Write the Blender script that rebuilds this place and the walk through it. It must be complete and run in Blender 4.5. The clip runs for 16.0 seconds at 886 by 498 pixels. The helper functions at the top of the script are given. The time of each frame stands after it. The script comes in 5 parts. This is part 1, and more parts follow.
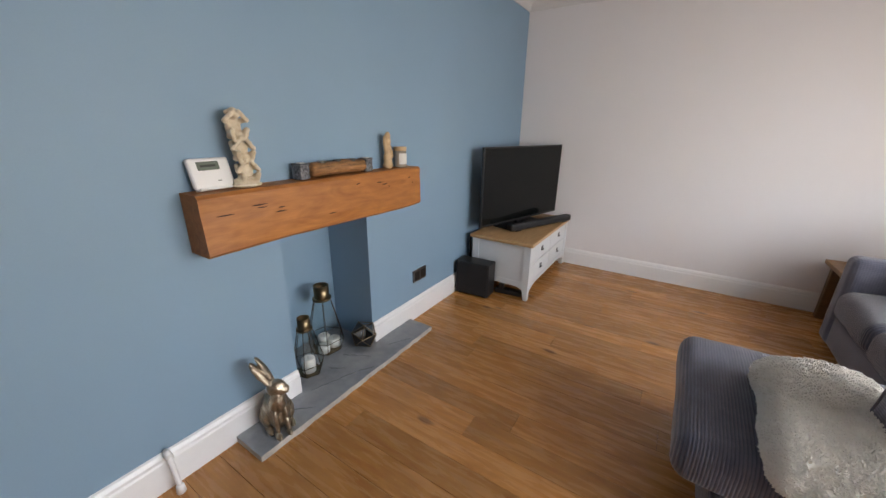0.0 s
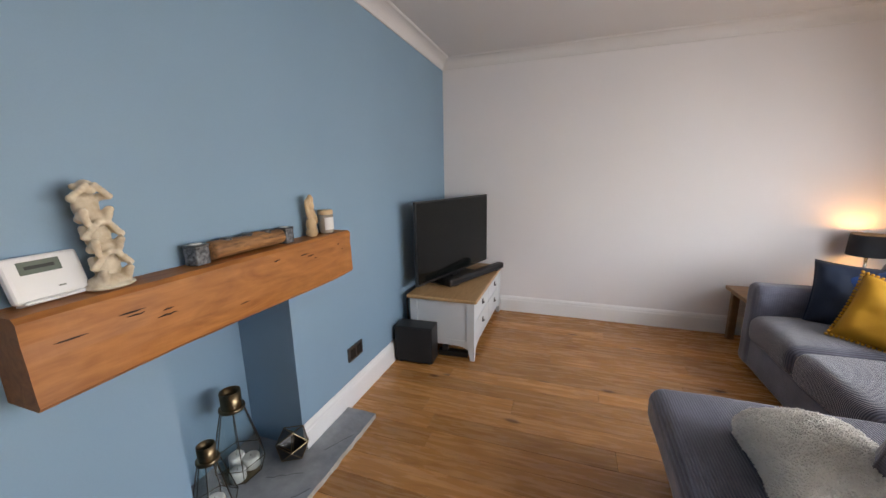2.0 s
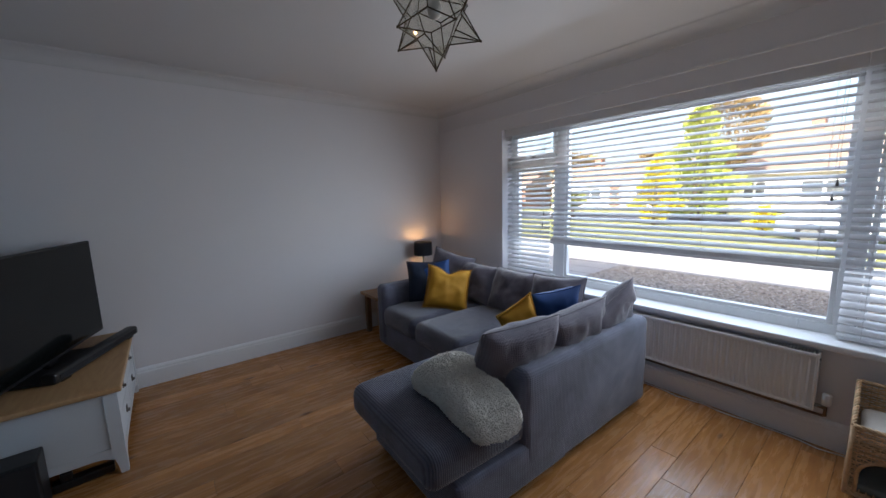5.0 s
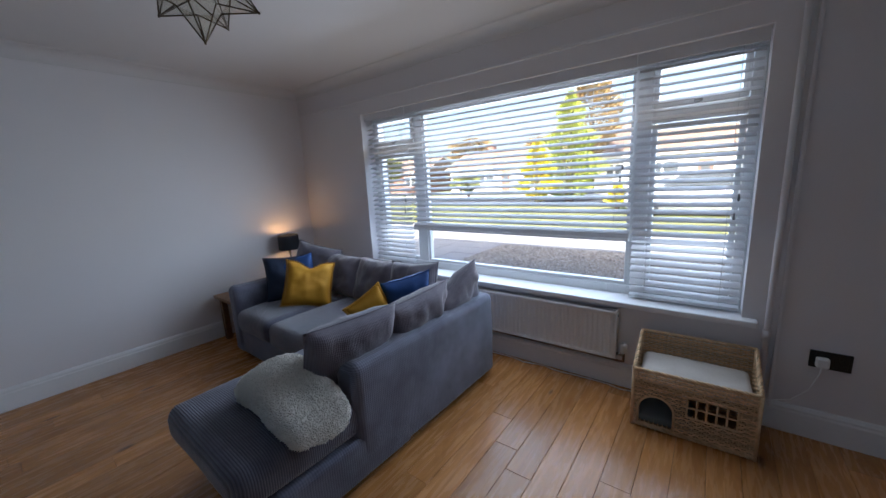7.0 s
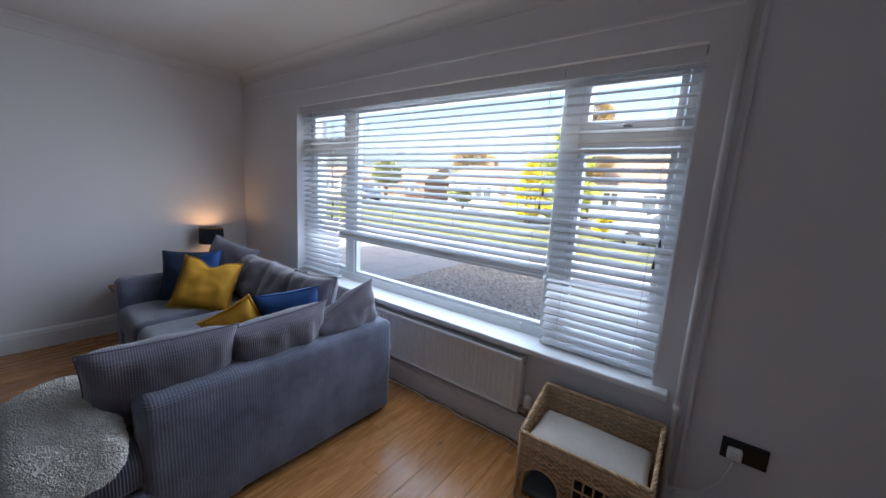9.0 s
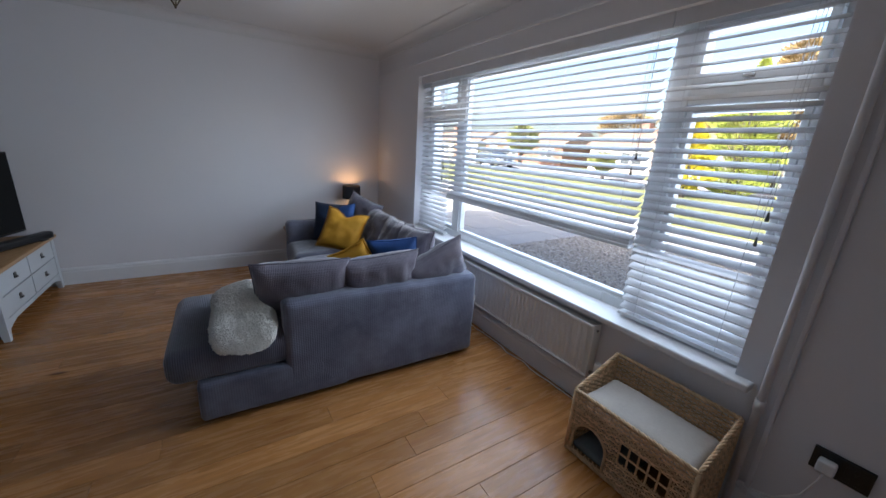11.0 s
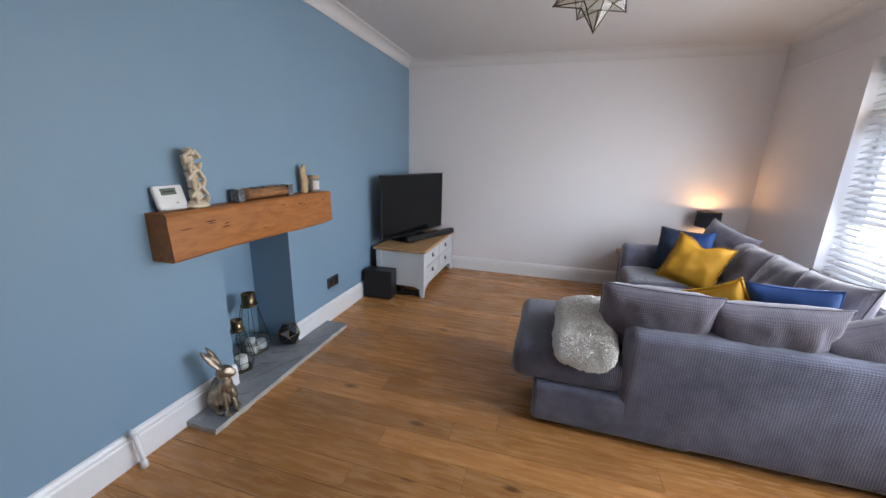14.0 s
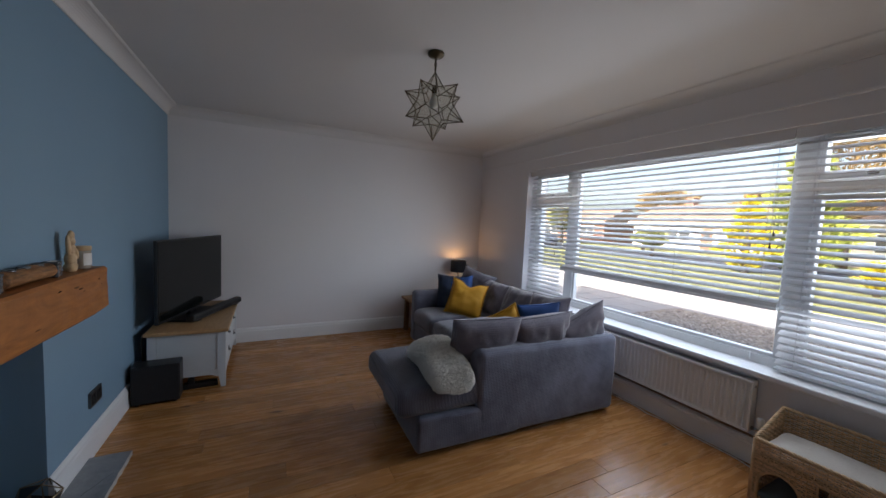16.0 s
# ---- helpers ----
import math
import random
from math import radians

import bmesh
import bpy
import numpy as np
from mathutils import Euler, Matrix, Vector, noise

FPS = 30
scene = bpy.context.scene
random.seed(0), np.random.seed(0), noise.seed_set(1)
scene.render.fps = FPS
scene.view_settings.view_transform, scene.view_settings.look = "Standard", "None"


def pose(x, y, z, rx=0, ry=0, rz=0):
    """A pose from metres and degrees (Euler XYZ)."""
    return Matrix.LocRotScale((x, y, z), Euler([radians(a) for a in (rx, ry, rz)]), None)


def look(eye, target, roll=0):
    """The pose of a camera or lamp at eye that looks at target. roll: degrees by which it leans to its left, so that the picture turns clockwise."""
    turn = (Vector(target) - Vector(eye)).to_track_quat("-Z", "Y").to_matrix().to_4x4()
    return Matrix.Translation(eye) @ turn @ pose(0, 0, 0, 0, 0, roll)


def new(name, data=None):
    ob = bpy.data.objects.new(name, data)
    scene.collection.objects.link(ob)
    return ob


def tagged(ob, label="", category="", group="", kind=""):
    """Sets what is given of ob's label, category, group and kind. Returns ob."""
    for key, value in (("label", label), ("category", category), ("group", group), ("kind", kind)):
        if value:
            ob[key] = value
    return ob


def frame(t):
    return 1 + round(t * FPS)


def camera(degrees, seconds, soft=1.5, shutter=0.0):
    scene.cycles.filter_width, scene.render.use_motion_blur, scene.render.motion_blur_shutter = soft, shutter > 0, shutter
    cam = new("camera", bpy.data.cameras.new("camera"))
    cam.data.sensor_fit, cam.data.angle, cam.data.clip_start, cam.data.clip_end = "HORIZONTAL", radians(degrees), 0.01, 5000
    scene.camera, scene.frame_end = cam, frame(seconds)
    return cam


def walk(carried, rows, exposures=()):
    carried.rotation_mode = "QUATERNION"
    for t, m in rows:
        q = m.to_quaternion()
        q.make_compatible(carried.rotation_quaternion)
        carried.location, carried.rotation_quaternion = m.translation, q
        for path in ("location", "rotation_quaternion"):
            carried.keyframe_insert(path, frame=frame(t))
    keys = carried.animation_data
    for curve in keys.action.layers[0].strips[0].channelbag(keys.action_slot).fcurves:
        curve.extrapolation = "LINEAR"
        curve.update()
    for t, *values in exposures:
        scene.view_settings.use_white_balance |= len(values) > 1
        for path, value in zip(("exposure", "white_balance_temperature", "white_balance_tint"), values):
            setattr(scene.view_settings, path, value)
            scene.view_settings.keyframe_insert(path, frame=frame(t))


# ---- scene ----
cam = camera(102.2, 16.0)
PATH = [
    (0, (1.405, 0.385, 1.303), (0.385, 1.979, 0.66), 0.8),
    (0.5, (1.423, 0.377, 1.331), (0.467, 2.062, 0.834), 0.8),
    (1, (1.411, 0.359, 1.335), (0.565, 2.122, 0.917), -0.5),
    (1.5, (1.321, 0.418, 1.343), (0.613, 2.234, 0.885), 0.8),
    (2, (1.179, 0.557, 1.358), (0.532, 2.406, 0.949), -1.0),
    (2.5, (1.022, 0.61, 1.369), (0.735, 2.552, 0.97), -2.4),
    (3, (0.842, 0.602, 1.363), (1.039, 2.555, 0.967), -2.1),
    (3.5, (0.792, 0.57, 1.384), (1.263, 2.489, 1.06), -0.2),
    (4, (0.806, 0.544, 1.384), (1.549, 2.377, 1.079), -0.7),
    (4.5, (0.836, 0.511, 1.384), (1.837, 2.222, 1.119), -1.9),
    (5, (0.87, 0.495, 1.399), (2.084, 2.056, 1.112), -1.5),
    (7.5, (1.351, 0.193, 1.395), (2.981, 1.294, 1.031), -0.7),
    (8, (1.553, 0.154, 1.393), (3.241, 1.176, 1.064), 2.3),
    (8.2, (1.626, 0.142, 1.41), (3.309, 1.176, 1.089), 2.6),
    (10.5, (1.853, -0.349, 1.404), (3.01, 1.206, 0.909), 3.3),
    (11, (1.86, -0.339, 1.412), (2.889, 1.282, 0.859), 3.5),
    (11.5, (1.805, -0.31, 1.377), (2.718, 1.369, 0.786), 3.8),
    (12, (1.762, -0.279, 1.349), (2.558, 1.403, 0.615), 3.4),
    (12.5, (1.741, -0.266, 1.351), (2.299, 1.467, 0.519), 2.9),
    (13, (1.779, -0.26, 1.343), (1.773, 1.61, 0.632), 2.8),
    (13.5, (1.828, -0.238, 1.365), (1.452, 1.619, 0.727), 3.0),
    (14, (1.646, -0.192, 1.346), (1.12, 1.67, 0.848), 1.5),
    (14.5, (1.4, -0.164, 1.354), (1.112, 1.766, 0.918), 0.3),
    (15, (1.236, -0.24, 1.372), (1.258, 1.753, 1.207), 1.8),
    (15.5, (1.065, -0.341, 1.394), (1.546, 1.598, 1.272), 2.4),
    (16, (0.89, -0.355, 1.393), (1.766, 1.437, 1.247), 2.6),
]
EXPOSURES = [(0.0, 2.72, 7440, 16), (1.5, 2.72, 7440, 16), (2.5, 2.72, 7090, 16), (3.0, 2.63, 6740, 15), (3.5, 2.01, 6590, 14), (4.0, 1.61, 6240, 13), (4.5, 1.43, 6140, 12), (5.0, 1.41, 6090, 12), (7.5, 1.42, 5740, 11), (11.0, 1.5, 5890, 11), (12.0, 1.62, 5890, 11), (12.5, 1.79, 5940, 11), (13.0, 2.06, 6040, 11), (13.5, 2.42, 6290, 13), (14.5, 2.68, 6690, 15), (15.0, 2.0, 6640, 14), (15.5, 1.42, 6440, 13), (16.0, 1.28, 6390, 13)]
walk(cam, [(t, look(eye, target, roll)) for t, eye, target, roll in PATH], EXPOSURES)

# ---- world, sun, exposure ----
world = bpy.data.worlds.new("sky")
scene.world = world
world.use_nodes = True
wn = world.node_tree.nodes
sky = wn.new("ShaderNodeTexSky")
sky.sky_type = "NISHITA"
sky.sun_disc = False
sky.sun_elevation = radians(33)
sky.sun_rotation = radians(-90)
world.node_tree.links.new(sky.outputs["Color"], wn["Background"].inputs["Color"])
sky.dust_density, sky.ozone_density = 4.0, 0.4
wn["Background"].inputs["Strength"].default_value = 0.15
sun = new("sun", bpy.data.lights.new("sun", "SUN"))
sun.data.energy, sun.data.angle, sun.data.color = 5.0, radians(0.5), (1.0, 0.94, 0.86)
sun.matrix_world = look((0, 0, 20), (math.cos(radians(33)) * 10, 1.5, 20 - math.sin(radians(33)) * 10))
window_light = new("window_daylight", bpy.data.lights.new("window_daylight", "AREA"))
window_light.data.shape, window_light.data.size, window_light.data.size_y = "RECTANGLE", 2.75, 1.30
window_light.data.energy, window_light.data.color = 3.0, (1.0, 0.88, 0.68)
window_light.matrix_world = look((3.48, 1.54, 1.32), (2.48, 1.54, 1.80))
low_light = new("window_skylight", bpy.data.lights.new("window_skylight", "AREA"))
low_light.data.shape, low_light.data.size, low_light.data.size_y = "RECTANGLE", 2.75, 1.20
low_light.data.energy, low_light.data.color = 6.8, (0.80, 0.90, 1.0)
low_light.matrix_world = look((3.47, 1.54, 1.34), (2.47, 1.54, 0.86))
sky_light = new("sky_daylight", bpy.data.lights.new("sky_daylight", "AREA"))
sky_light.data.shape, sky_light.data.size, sky_light.data.size_y = "RECTANGLE", 2.8, 1.4
sky_light.data.energy, sky_light.data.color = 16.0, (0.72, 0.86, 1.0)
sky_light.matrix_world = look((3.98, 1.54, 1.50), (0.0, 1.54, -0.20))
lamp_light = new("table_lamp_glow", bpy.data.lights.new("table_lamp_glow", "POINT"))
lamp_light.data.energy, lamp_light.data.color, lamp_light.data.shadow_soft_size = 0.42, (1.0, 0.50, 0.18), 0.015
lamp_light.location = (3.185, 3.845, 0.880)

# ---- materials ----
def shader(name):
    m = bpy.data.materials.new(name)
    m.use_nodes = True
    t = m.node_tree
    return m, t, t.nodes["Principled BSDF"]


def add(t, kind, **sets):
    n = t.nodes.new(kind)
    for k, v in sets.items():
        n.inputs[k.replace("_", " ")].default_value = v
    return n


def ramp(t, src, a, b, lo=0.3, hi=0.7):
    r = t.nodes.new("ShaderNodeValToRGB")
    r.color_ramp.elements[0].position, r.color_ramp.elements[1].position = lo, hi
    r.color_ramp.elements[0].color, r.color_ramp.elements[1].color = (*a, 1), (*b, 1)
    t.links.new(src, r.inputs["Fac"])
    return r


def coords(t, scale=(1, 1, 1), shift_random=False, turn=0.0):
    c = t.nodes.new("ShaderNodeTexCoord")
    m = t.nodes.new("ShaderNodeMapping")
    m.inputs["Scale"].default_value = scale
    m.inputs["Rotation"].default_value = (0, 0, turn)
    t.links.new(c.outputs["Object"], m.inputs["Vector"])
    if shift_random:
        o = t.nodes.new("ShaderNodeObjectInfo")
        k = t.nodes.new("ShaderNodeVectorMath")
        k.operation = "SCALE"
        k.inputs[0].default_value = (7.3, 17.1, 31.7)
        t.links.new(o.outputs["Random"], k.inputs["Scale"])
        t.links.new(k.outputs["Vector"], m.inputs["Location"])
    return m.outputs["Vector"]


def bump(t, p, height, strength, distance):
    b = add(t, "ShaderNodeBump", Strength=strength, Distance=distance)
    t.links.new(height, b.inputs["Height"])
    t.links.new(b.outputs["Normal"], p.inputs["Normal"])
    return b


def plain(name, a, b=None, rough=0.6, metal=0.0, grain=60.0, large=3.0, relief=0.1, dist=0.002, coat=0.0, spec=0.5):
    """A surface in two tones: broad mottling, with fine grain for relief."""
    m, t, p = shader(name)
    b = b or tuple(c * 0.86 for c in a)
    v = coords(t)
    n1, n2 = add(t, "ShaderNodeTexNoise", Scale=large, Detail=4.0), add(t, "ShaderNodeTexNoise", Scale=grain, Detail=3.0)
    t.links.new(v, n1.inputs["Vector"])
    t.links.new(v, n2.inputs["Vector"])
    mix = t.nodes.new("ShaderNodeMath")
    mix.operation = "MULTIPLY_ADD"
    mix.inputs[1].default_value = 0.3
    t.links.new(n2.outputs["Fac"], mix.inputs[0])
    half = t.nodes.new("ShaderNodeMath")
    half.operation = "MULTIPLY"
    half.inputs[1].default_value = 0.7
    t.links.new(n1.outputs["Fac"], half.inputs[0])
    t.links.new(half.outputs[0], mix.inputs[2])
    r = ramp(t, mix.outputs[0], b, a)
    t.links.new(r.outputs["Color"], p.inputs["Base Color"])
    p.inputs["Roughness"].default_value, p.inputs["Metallic"].default_value = rough, metal
    p.inputs["Coat Weight"].default_value = coat
    p.inputs["Specular IOR Level"].default_value = spec
    if relief:
        bump(t, p, n2.outputs["Fac"], relief, dist)
    return m


def wood(name, light, dark, along="x", rough=0.4, stretch=14.0, knots=0.5, rings=5.0, pieces=True, coat=0.0, flat=False):
    """Sawn oak: long grain, broad cathedral figure, a few knots, a tone of its own for each piece."""
    m, t, p = shader(name)
    k = {"x": (1, stretch, stretch), "y": (stretch, 1, stretch), "z": (stretch, stretch, 1)}[along]
    v = coords(t, k, pieces)
    g = add(t, "ShaderNodeTexNoise", Scale=4.6, Detail=6.0, Roughness=0.6, Distortion=0.5)
    t.links.new(v, g.inputs["Vector"])
    k2 = {"x": (1, 5, 5), "y": (5, 1, 5), "z": (5, 5, 1)}[along]
    v2 = coords(t, k2, pieces)
    w = add(t, "ShaderNodeTexNoise", Scale=rings * 0.5, Detail=4.0, Distortion=2.6)
    t.links.new(v2, w.inputs["Vector"])
    mixf = t.nodes.new("ShaderNodeMix")
    mixf.inputs[0].default_value = 0.55
    t.links.new(g.outputs["Fac"], mixf.inputs[2])
    t.links.new(w.outputs["Fac"], mixf.inputs[3])
    r = ramp(t, mixf.outputs[0], dark, light, 0.26, 0.64)
    col = r.outputs["Color"]
    if pieces:
        o = t.nodes.new("ShaderNodeObjectInfo")
        hsv = t.nodes.new("ShaderNodeHueSaturation")
        mr = add(t, "ShaderNodeMapRange")
        mr.inputs["To Min"].default_value, mr.inputs["To Max"].default_value = 0.78, 1.18
        t.links.new(o.outputs["Random"], mr.inputs["Value"])
        t.links.new(mr.outputs["Result"], hsv.inputs["Value"])
        t.links.new(col, hsv.inputs["Color"])
        col = hsv.outputs["Color"]
    if knots:
        v3 = coords(t, {"x": (1.0, 2.6, 2.6), "y": (2.6, 1.0, 2.6), "z": (2.6, 2.6, 1.0)}[along], pieces)
        vo = add(t, "ShaderNodeTexVoronoi", Scale=2.4)
        t.links.new(v3, vo.inputs["Vector"])
        if flat:
            vo.voronoi_dimensions = "2D"
        wob = add(t, "ShaderNodeTexNoise", Scale=6.0, Detail=3.0)
        t.links.new(v3, wob.inputs["Vector"])
        far = t.nodes.new("ShaderNodeMath")
        far.operation = "MULTIPLY_ADD"
        far.inputs[1].default_value = 0.20
        t.links.new(wob.outputs["Fac"], far.inputs[0])
        t.links.new(vo.outputs["Distance"], far.inputs[2])
        cell = t.nodes.new("ShaderNodeSeparateColor")
        t.links.new(vo.outputs["Color"], cell.inputs["Color"])
        none = t.nodes.new("ShaderNodeMath")
        none.operation = "LESS_THAN"
        none.inputs[1].default_value = 0.90 if flat else 0.62 - 0.2 * knots
        t.links.new(cell.outputs["Red"], none.inputs[0])
        size = t.nodes.new("ShaderNodeMath")
        size.operation = "ADD"
        t.links.new(far.outputs[0], size.inputs[0])
        t.links.new(none.outputs[0], size.inputs[1])
        kr = ramp(t, size.outputs[0], (0.16, 0.10, 0.07), (1, 1, 1), 0.150, 0.220)
        mul = t.nodes.new("ShaderNodeMix")
        mul.data_type, mul.blend_type = "RGBA", "MULTIPLY"
        mul.inputs[0].default_value = 0.8
        t.links.new(col, mul.inputs[6])
        t.links.new(kr.outputs["Color"], mul.inputs[7])
        col = mul.outputs[2]
    t.links.new(col, p.inputs["Base Color"])
    rr = add(t, "ShaderNodeMapRange")
    rr.inputs["To Min"].default_value, rr.inputs["To Max"].default_value = rough - 0.06, rough + 0.1
    t.links.new(g.outputs["Fac"], rr.inputs["Value"])
    t.links.new(rr.outputs["Result"], p.inputs["Roughness"])
    p.inputs["Coat Weight"].default_value = coat
    bump(t, p, g.outputs["Fac"], 0.12, 0.002)
    return m


def cord(name, a, b, pitch=0.011, cross=0.0, axis="X", other="Z", rib_depth=0.42):
    """Ribbed corduroy: round ribs across one axis, broken by a weaker cross weave."""
    m, t, p = shader(name)
    v = coords(t)
    n = add(t, "ShaderNodeTexNoise", Scale=4.0, Detail=7.0, Roughness=0.62)
    t.links.new(v, n.inputs["Vector"])
    f = add(t, "ShaderNodeTexNoise", Scale=220.0, Detail=2.0)
    t.links.new(v, f.inputs["Vector"])
    w = add(t, "ShaderNodeTexWave", Scale=0.314 / pitch, Distortion=0.9, Detail=2.0)
    w.bands_direction = axis
    t.links.new(v, w.inputs["Vector"])
    h = w.outputs["Fac"]
    if cross:
        w2 = add(t, "ShaderNodeTexWave", Scale=0.314 / (pitch * 1.15), Distortion=1.6, Detail=2.0)
        w2.bands_direction = other
        t.links.new(v, w2.inputs["Vector"])
        mx = t.nodes.new("ShaderNodeMix")
        mx.inputs[0].default_value = cross
        t.links.new(h, mx.inputs[2])
        t.links.new(w2.outputs["Fac"], mx.inputs[3])
        h = mx.outputs[0]
    r = ramp(t, n.outputs["Fac"], b, a, 0.35, 0.65)
    rib = ramp(t, h, (1 - rib_depth, 1 - rib_depth, 1.02 - rib_depth), (1, 1, 1), 0.05, 0.6)
    mul = t.nodes.new("ShaderNodeMix")
    mul.data_type, mul.blend_type = "RGBA", "MULTIPLY"
    mul.inputs[0].default_value = 0.9
    t.links.new(r.outputs["Color"], mul.inputs[6])
    t.links.new(rib.outputs["Color"], mul.inputs[7])
    t.links.new(mul.outputs[2], p.inputs["Base Color"])
    p.inputs["Roughness"].default_value = 0.85
    p.inputs["Sheen Weight"].default_value, p.inputs["Sheen Roughness"].default_value = 0.5, 0.4
    add_h = t.nodes.new("ShaderNodeMath")
    add_h.operation = "MULTIPLY_ADD"
    add_h.inputs[1].default_value = 0.25
    t.links.new(f.outputs["Fac"], add_h.inputs[0])
    t.links.new(h, add_h.inputs[2])
    bump(t, p, add_h.outputs[0], 0.15 + rib_depth, 0.004)
    return m


def pane_glass(name, tint=(1, 1, 1), gloss=0.12):
    m = bpy.data.materials.new(name)
    m.use_nodes = True
    t = m.node_tree
    t.nodes.clear()
    out, mix = t.nodes.new("ShaderNodeOutputMaterial"), t.nodes.new("ShaderNodeMixShader")
    tr, gl = t.nodes.new("ShaderNodeBsdfTransparent"), add(t, "ShaderNodeBsdfGlossy", Roughness=0.03)
    face = add(t, "ShaderNodeLayerWeight", Blend=0.5)
    power = t.nodes.new("ShaderNodeMath")
    power.operation = "POWER"
    power.inputs[1].default_value = 4.0
    t.links.new(face.outputs["Facing"], power.inputs[0])
    fr = t.nodes.new("ShaderNodeMath")
    fr.operation = "MULTIPLY_ADD"
    fr.inputs[1].default_value, fr.inputs[2].default_value = 0.6, 0.04
    t.links.new(power.outputs[0], fr.inputs[0])
    tr.inputs["Color"].default_value = (*tint, 1)
    t.links.new(fr.outputs[0], mix.inputs[0])
    t.links.new(tr.outputs[0], mix.inputs[1])
    t.links.new(gl.outputs[0], mix.inputs[2])
    t.links.new(mix.outputs[0], out.inputs["Surface"])
    return m


def velvet(name, a, b, rough=0.75):
    m = plain(name, a, b, rough, grain=240.0, large=7.0, relief=0.15)
    p = m.node_tree.nodes["Principled BSDF"]
    p.inputs["Sheen Weight"].default_value, p.inputs["Sheen Roughness"].default_value = 0.12, 0.35
    p.inputs["Sheen Tint"].default_value = (*a, 1)
    return m


BLUE = plain("blue_wall_paint", (0.212, 0.332, 0.440), (0.197, 0.310, 0.415), 0.55, grain=190, large=1.3, relief=0.10, spec=0.35)
WALL = plain("white_wall_paint", (0.76, 0.735, 0.742), (0.725, 0.702, 0.71), 0.7, grain=170, large=1.1, relief=0.12, spec=0.3)
CEIL = plain("ceiling_paint", (0.69, 0.672, 0.667), (0.655, 0.638, 0.633), 0.85, grain=120, large=1.0, relief=0.15, spec=0.2)
GLOSS = plain("white_gloss_paint", (0.80, 0.80, 0.80), (0.75, 0.75, 0.76), 0.32, grain=40, large=2.5, relief=0.05)
UPVC = plain("white_upvc", (0.82, 0.83, 0.84), (0.77, 0.78, 0.79), 0.3, grain=30, large=3, relief=0.03)
SLAT = plain("blind_slat_white", (0.68, 0.67, 0.68), (0.62, 0.61, 0.62), 0.4, grain=50, large=6, relief=0.06)
FLOORW = wood("oak_floor", (0.52, 0.250, 0.082), (0.30, 0.118, 0.033), "x", 0.25, 9, 0.9, 5, coat=0.0, flat=True)
JOINT = plain("floor_joint", (0.09, 0.046, 0.022), rough=0.8)
BEAM = wood("oak_beam", (0.44, 0.170, 0.042), (0.22, 0.070, 0.014), "y", 0.5, 11, 0.0, 6, pieces=False)
BEAM_END = wood("oak_beam_end", (0.36, 0.145, 0.042), (0.17, 0.062, 0.018), "y", 0.6, 3, 0.6, 8, pieces=False)
CRACK = plain("beam_crack", (0.035, 0.016, 0.008), rough=0.9)
OAKTOP = wood("oak_furniture_top", (0.50, 0.31, 0.15), (0.37, 0.21, 0.09), "y", 0.4, 12, 0.1, 5, pieces=False)
TABLEW = wood("table_oak", (0.24, 0.13, 0.06), (0.13, 0.068, 0.03), "x", 0.45, 10, 0.1, 5, pieces=True)
STANDP = plain("pale_grey_painted_wood", (0.62, 0.65, 0.67), (0.57, 0.60, 0.62), 0.42, grain=70, large=3, relief=0.06)
SLATE = plain("grey_slate", (0.34, 0.355, 0.375), (0.16, 0.172, 0.19), 0.55, grain=26, large=5, relief=0.5, dist=0.006)
SLATE_DK = plain("slate_cleft", (0.17, 0.18, 0.195), (0.11, 0.118, 0.13), 0.8, grain=40, relief=0.3)
SLATE_EDGE = plain("slate_cut_edge", (0.52, 0.49, 0.44), (0.32, 0.30, 0.28), 0.85, grain=55, large=14, relief=0.6, dist=0.005)
BLACKP = plain("black_plastic", (0.014, 0.014, 0.016), (0.009, 0.009, 0.010), 0.38, grain=80, relief=0.05)
BLACKC = plain("black_speaker_cloth", (0.014, 0.014, 0.017), (0.008, 0.008, 0.01), 0.8, grain=400, relief=0.4)
SCREEN = plain("dark_screen", (0.005, 0.006, 0.006), (0.004, 0.005, 0.005), 0.09, grain=3, relief=0.0, spec=0.2)
PEWTER = plain("dark_pewter", (0.20, 0.20, 0.20), (0.10, 0.10, 0.10), 0.4, 1.0, grain=60, relief=0.2)
BRASS = plain("antique_brass", (0.26, 0.20, 0.12), (0.12, 0.09, 0.055), 0.3, 1.0, grain=50, relief=0.1)
WIRE = plain("dark_brass_wire", (0.10, 0.075, 0.045), (0.05, 0.038, 0.025), 0.4, 0.9, grain=80, relief=0.1)
RABBITM = plain("silver_gilt_cast", (0.52, 0.45, 0.35), (0.16, 0.125, 0.09), 0.32, 0.95, grain=75, large=22, relief=0.7, dist=0.006)
CREAM = plain("cream_resin", (0.74, 0.66, 0.52), (0.46, 0.36, 0.24), 0.5, grain=60, large=34, relief=0.4, dist=0.004)
PALEW = plain("pale_carved_wood", (0.60, 0.43, 0.25), (0.44, 0.29, 0.15), 0.5, grain=40, large=15, relief=0.2)
LOGW = wood("split_log", (0.44, 0.21, 0.08), (0.03, 0.012, 0.006), "y", 0.6, 22, 0.9, 12, pieces=False)
MOSAIC = plain("dark_crackle_glass", (0.30, 0.31, 0.33), (0.006, 0.007, 0.008), 0.12, 0.3, grain=160, large=70, relief=0.5, dist=0.003)
